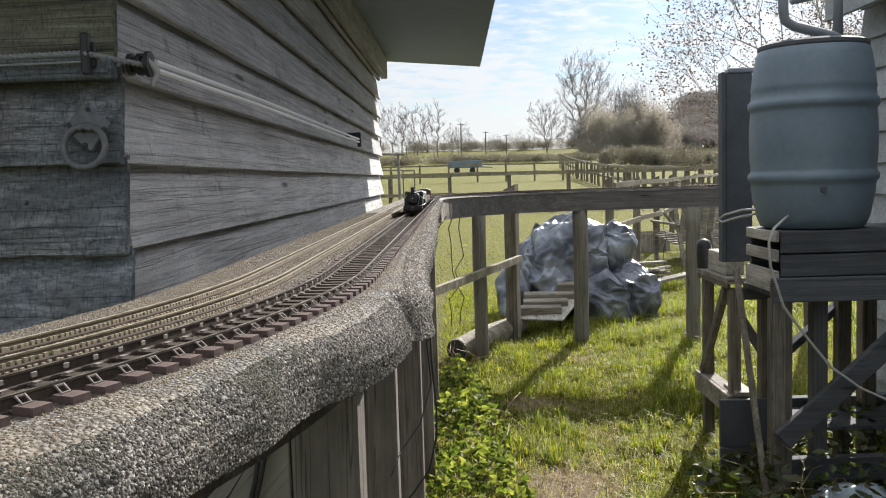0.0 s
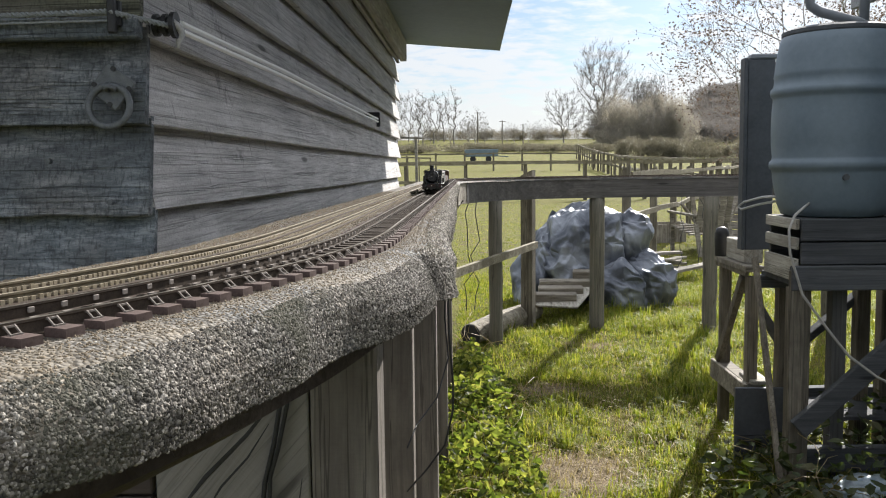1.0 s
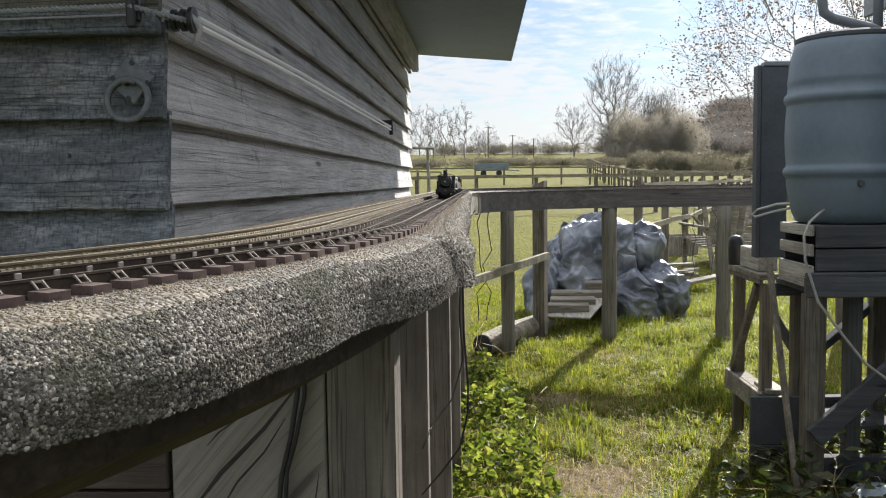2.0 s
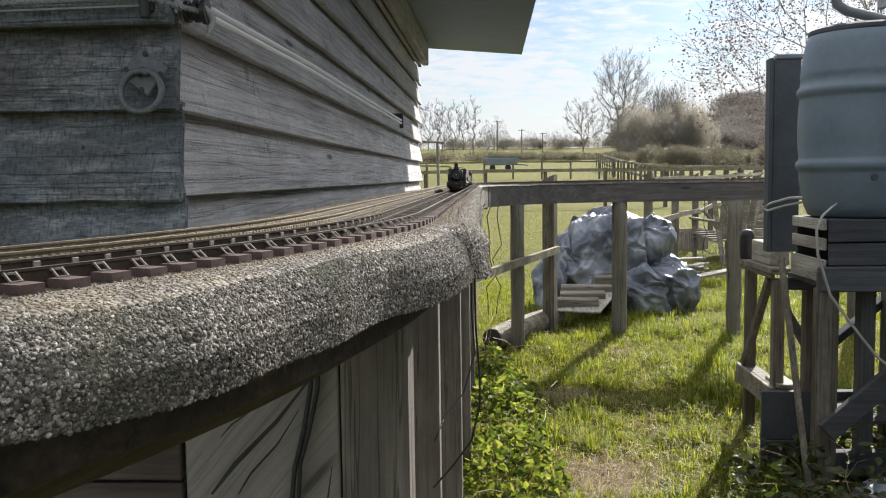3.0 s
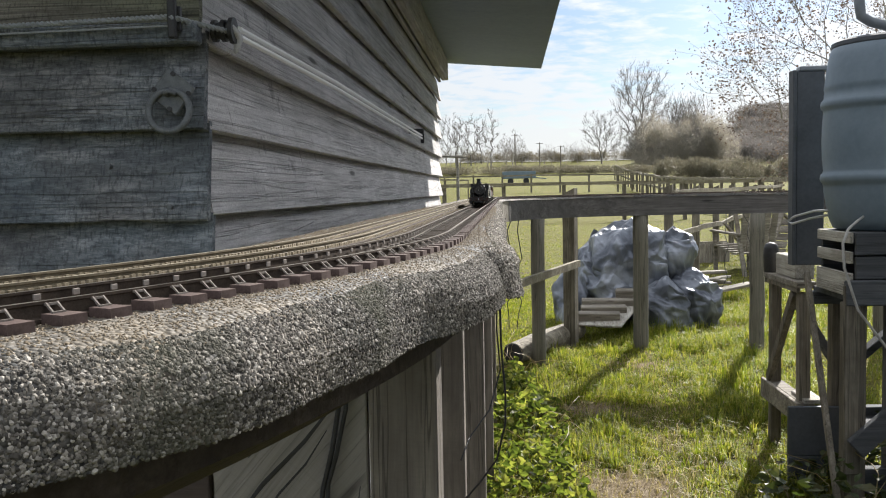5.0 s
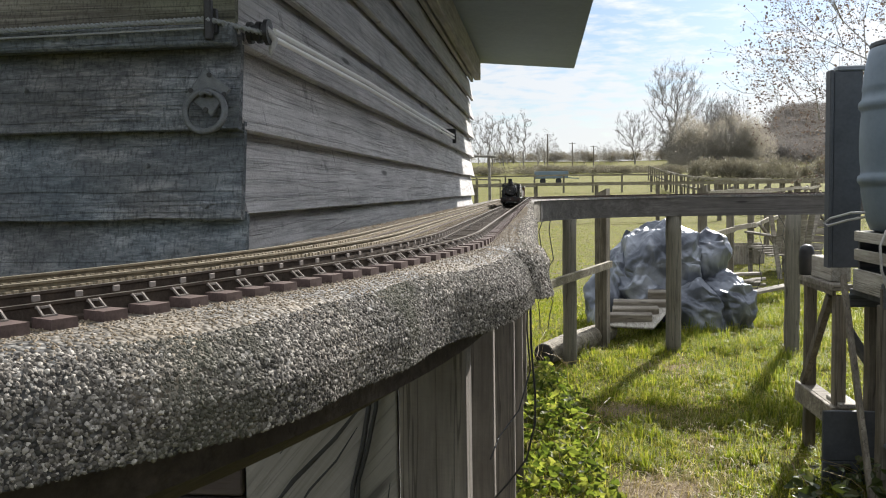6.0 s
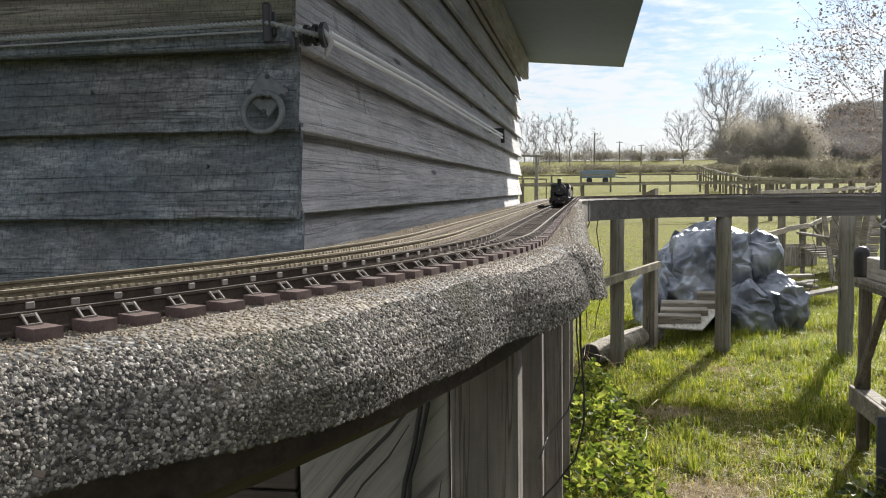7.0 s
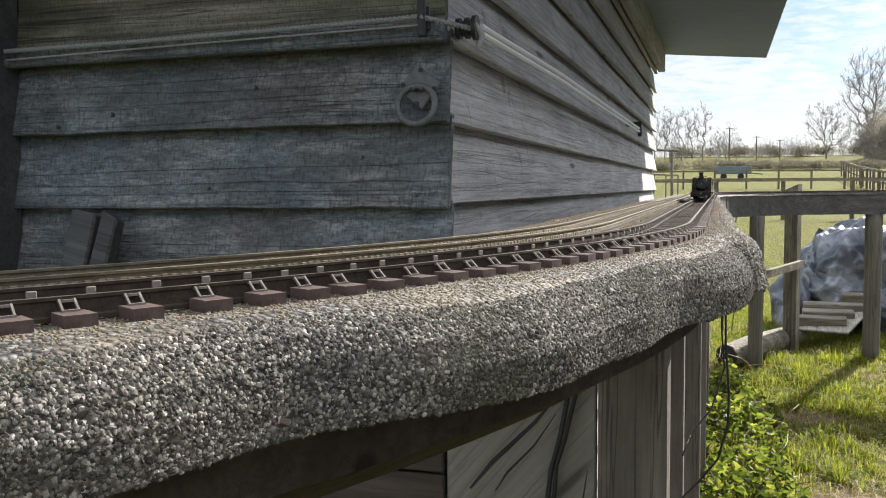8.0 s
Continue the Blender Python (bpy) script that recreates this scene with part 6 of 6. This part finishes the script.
part("chimney", lathe(bmesh.new(), [(0.0070, 0.0), (0.0056, 0.004), (0.0052, 0.010), (0.0058, 0.0125), (0.0068, 0.0138), (0.0062, 0.0152), (0.0045, 0.0152)], (0, 0.020, 0.0575), 24), M["locoblack"], loco, smooth=True)
part("dome", lathe(bmesh.new(), [(0.0085, 0.0), (0.0072, 0.003), (0.0068, 0.0065), (0.0056, 0.0095), (0.0028, 0.0115), (0.0005, 0.0120)], (0, 0.056, 0.0555), 24), M["locoblack"], loco, smooth=True)
part("safety_valve", lathe(bmesh.new(), [(0.0042, 0.0), (0.0042, 0.004), (0.0034, 0.006), (0.0034, 0.0095), (0.002, 0.0105)], (0, 0.084, 0.0560), 16), M["steel"], loco, smooth=True)
for x in (-1, 1):
    part("side_tank", box(bmesh.new(), (min(x * 0.0172, x * 0.0255), 0.040, 0.0214), (max(x * 0.0172, x * 0.0255), 0.1008, 0.0435), None, 0.0008), M["locoblack"], loco)
    part("handrail", cyl(bmesh.new(), (x * 0.0170, 0.012, 0.0500), (x * 0.0155, 0.098, 0.0500), 0.0006, 6), M["steel"], loco)
    part("cylinder", cyl(bmesh.new(), (x * 0.0225, 0.012, 0.0105), (x * 0.0225, 0.034, 0.0115), 0.0052, 18), M["locoblack"], loco)
    part("coupling_rod", box(bmesh.new(), (x * 0.0232 - 0.0008, 0.040, 0.0070), (x * 0.0232 + 0.0008, 0.112, 0.0092)), M["steel"], loco)
    part("cab_side", box(bmesh.new(), (x * 0.0248 - 0.0006, 0.1010, 0.0214), (x * 0.0248 + 0.0006, 0.1420, 0.0400)), M["locoblack"], loco)
    for y0, y1 in ((0.1010, 0.1065), (0.1225, 0.1420)):
        part("cab_pillar", box(bmesh.new(), (x * 0.0248 - 0.0006, y0, 0.0401), (x * 0.0248 + 0.0006, y1, 0.0570)), M["locoblack"], loco)
part("cab_front", box(bmesh.new(), (-0.0241, 0.1010, 0.0214), (0.0241, 0.1022, 0.0580)), M["locoblack"], loco)
part("bunker_back", box(bmesh.new(), (-0.0241, 0.1408, 0.0214), (0.0241, 0.1420, 0.0570)), M["locoblack"], loco)
for x in (-0.0115, 0.0115):
    part("spectacle", cyl(bmesh.new(), (x, 0.1008, 0.0520), (x, 0.1002, 0.0520), 0.0036, 16), M["steel"], loco)
arc = [(0.0275 * math.sin(a), 0.0545 + 0.0085 * math.cos(a)) for a in [radians(-86 + 172 * i / 12) for i in range(13)]]
v, f = sweep([((0, 0.096), (1, 0)), ((0, 0.146), (1, 0))], arc + [(x * 0.985, z - 0.0012) for x, z in arc[::-1]])
raw("cab_roof", v, f, M["locoblack"], loco)
for y in (0.042, 0.076, 0.112):
    wheelset(loco, y, 0.0105)
place(loco, 1.35 - Y_BEND)


def wagon(name, label, ln, front, build):
    car = thing(name, label, "model wagon", "model train")
    part("underframe", box(bmesh.new(), (-0.022, 0, 0.0145), (0.022, ln, 0.0195), None, 0.0005), M["locoblack"], car)
    buffers(car, 0.0, -1)
    buffers(car, ln, 1)
    for y in (0.022, ln - 0.022):
        wheelset(car, y)
        for x in (-0.0232, 0.0232):
            part("axle_box", box(bmesh.new(), (x - 0.0012, y - 0.004, 0.0055), (x + 0.0012, y + 0.004, 0.0143)), M["locoblack"], car)
    build(car, ln)
    place(car, front)
    return car


def closed_body(car, ln, mat, roof, low=0.0196, high=0.052, windows=0):
    part("body", box(bmesh.new(), (-0.0235, 0.001, low), (0.0235, ln - 0.001, high), None, 0.0008), M[mat], car)
    arc2 = [(0.0255 * math.sin(a), high - 0.001 + 0.0065 * math.cos(a)) for a in [radians(-88 + 176 * i / 10) for i in range(11)]]
    v2, f2 = sweep([((0, -0.001), (1, 0)), ((0, ln + 0.001), (1, 0))], arc2)
    raw("curved_roof", v2, f2, M[roof], car)
    for x in (-1, 1):
        for i in range(7):
            y = 0.004 + (ln - 0.0095) * i / 6
            part("strapping", box(bmesh.new(), (x * 0.0241 - 0.0005, y, low + 0.001), (x * 0.0241 + 0.0005, y + 0.0016, high - 0.002)), M[mat], car)
        for i in range(windows):
            y = 0.010 + (ln - 0.02) * i / windows
            part("window_pane", box(bmesh.new(), (x * 0.0240 - 0.0004, y, 0.034), (x * 0.0240 + 0.0004, y + (ln - 0.02) / windows - 0.005, 0.048)), M["vanwhite"], car, "pale window")
        part("sole_bar", box(bmesh.new(), (x * 0.0246 - 0.0008, 0.0, 0.0172), (x * 0.0246 + 0.0008, ln, 0.0196)), M["vanwhite" if windows else "locoblack"], car)


def open_body(car, ln, mat, high=0.040):
    for x in (-0.0235, 0.0225):
        for i in range(3):
            z = 0.0196 + (high - 0.0196) * i / 3
            part("side_plank", box(bmesh.new(), (x, 0.001, z), (x + 0.0012, ln - 0.001, z + (high - 0.0196) / 3 - 0.0004)), M[mat], car)
    for y in (0.001, ln - 0.0022):
        part("end_plank", box(bmesh.new(), (-0.0222, y, 0.0196), (0.0224, y + 0.0012, high)), M[mat], car)


at = 1.35 - Y_BEND + 0.165
wagon("passenger_coach", "dark model coach with pale window frames", 0.145, at, lambda c, ln: closed_body(c, ln, "coachgreen", "wagongrey", windows=6))
wagon("covered_van", "off-white model covered van", 0.105, at + 0.170, lambda c, ln: closed_body(c, ln, "vanwhite", "wagongrey"))
wagon("open_wagon", "grey planked open model wagon", 0.105, at + 0.300, lambda c, ln: open_body(c, ln, "wagongrey"))
wagon("open_wagon", "brown planked open model wagon", 0.105, at + 0.430, lambda c, ln: open_body(c, ln, "wagonbrown"))
wagon("open_wagon", "grey planked open model wagon", 0.105, at + 0.560, lambda c, ln: open_body(c, ln, "wagongrey", 0.036))
wagon("brake_van", "brown model brake van with a curved roof", 0.110, at + 0.690, lambda c, ln: closed_body(c, ln, "wagonbrown", "wagongrey"))


# ---- granules on the nearest felt ----
def scatter(name, label, s0, s1, u0, u1, count2, size, mat, seed, fine=False):
    """Small stones bedded in the felt between two stations; u runs across the section, from the wall side over the shoulder to the lower edge."""
    rng = random.Random(seed)
    shape = [(1, 0, 0), (-1, 0, 0), (0, 1, 0), (0, -1, 0), (0, 0, 1), (0, 0, -1)]
    tris = [(0, 2, 4), (2, 1, 4), (1, 3, 4), (3, 0, 4), (2, 0, 5), (1, 2, 5), (3, 1, 5), (0, 3, 5)]
    if fine:
        # split every face in four and round it off
        pts, cut, small = [Vector(v) for v in shape], {}, []
        for t3 in tris:
            mids = []
            for a, b2 in ((0, 1), (1, 2), (2, 0)):
                key = tuple(sorted((t3[a], t3[b2])))
                if key not in cut:
                    cut[key] = len(pts)
                    pts.append((pts[key[0]] + pts[key[1]]).normalized())
                mids.append(cut[key])
            small += [(t3[0], mids[0], mids[2]), (mids[0], t3[1], mids[1]), (mids[2], mids[1], t3[2]), tuple(mids)]
        shape, tris = [tuple(v) for v in pts], small
    vv, ff = [], []
    for _ in range(count2):
        s = rng.uniform(s0, s1)
        sec = felt_section(s)[2:9]
        lens = [math.dist(a, b2) for a, b2 in zip(sec, sec[1:])]
        d = rng.uniform(u0, u1) * sum(lens)
        for i, ln in enumerate(lens):
            if d <= ln or i == len(lens) - 1:
                break
            d -= ln
        f = min(d / lens[i], 1.0)
        o, z = sec[i][0] + (sec[i + 1][0] - sec[i][0]) * f, sec[i][1] + (sec[i + 1][1] - sec[i][1]) * f
        p, nrm = track_at(s)
        r = size * rng.uniform(0.55, 1.25) * (1.15 if rng.random() < 0.12 else 1.0)
        turn = Euler((rng.uniform(0, 6.3), rng.uniform(0, 6.3), rng.uniform(0, 6.3))).to_matrix()
        base = Vector((p.x + nrm.x * (o - 0.35 * r), p.y + nrm.y * (o - 0.35 * r), z - 0.2 * r))
        sx, sy, sz = r * rng.uniform(0.8, 1.25), r * rng.uniform(0.7, 1.1), r * rng.uniform(0.6, 1.0)
        i0 = len(vv)
        for x, y, q in shape:
            jag = rng.uniform(0.86, 1.14)
            w3 = turn @ Vector((x * sx * jag, y * sy * jag, q * sz * jag))
            vv.append(base + w3)
        ff += [(a + i0, b2 + i0, c + i0) for a, b2, c in tris]
    ob = raw(name, vv, ff, mat, deck, smooth=not fine)
    return tagged(ob, label, kind="stuff")


scatter("granule_layer", "pale grey stone granules on the felt edge", -1.12, -0.10, 0.83, 1.0, 46000, 0.00112, M["grain"], 11, True)
scatter("granule_band", "grey granules on the felt edge further on", -0.10, 0.9, 0.80, 1.0, 16000, 0.0017, M["grain"], 12)
scatter("granule_strip", "grey granules along the straight felt edge", 0.9, 3.6, 0.82, 1.0, 13000, 0.0024, M["grain"], 15)
scatter("grit_layer", "fine soiled granules on the deck top", -1.1, 0.2, 0.0, 0.86, 60000, 0.00105, M["soilgrain"], 13)
scatter("grit_strip", "grey grit between the tracks and the wall", 0.2, 1.9, 0.0, 0.82, 24000, 0.0017, M["soilgrain"], 16)

# pieces that belong to a part rather than to the whole thing
NESTED = {"screw_head": "plate", "staple": "plate", "window_pane": "body", "strapping": "body", "blank_boss": "body", "cut_end": "trunk", "smokebox_door": "smokebox", "chimney": "smokebox", "boiler_band": "boiler", "dome": "boiler", "safety_valve": "boiler", "spectacle": "cab_front", "coupling_hook": "buffer_beam", "granule_layer": "felt_covering", "granule_band": "felt_covering", "granule_strip": "felt_covering", "grit_layer": "felt_covering", "grit_strip": "felt_covering"}
for ob in list(bpy.data.objects):
    host = NESTED.get(ob.name.split(".")[0])
    if host and ob.parent is not None and ob.parent.type == "EMPTY":
        found = [c for c in ob.parent.children if c.name.split(".")[0] == host]
        if found:
            ob.parent = found[0]

# ---- sleepers and rail chairs, laid last ----
lay(main_track, sleeper_a, -0.020, -0.674 - 20 * STEP, -0.70, 30, 4)
lay(main_track, sleeper_a, -0.020, -0.667 - STEP, S1, 270, 5)
for o in (-0.082, -0.122):
    lay(loop_track, chair_b, o, -1.0, S1, 140, 6, "rail_chair", 0.0056)
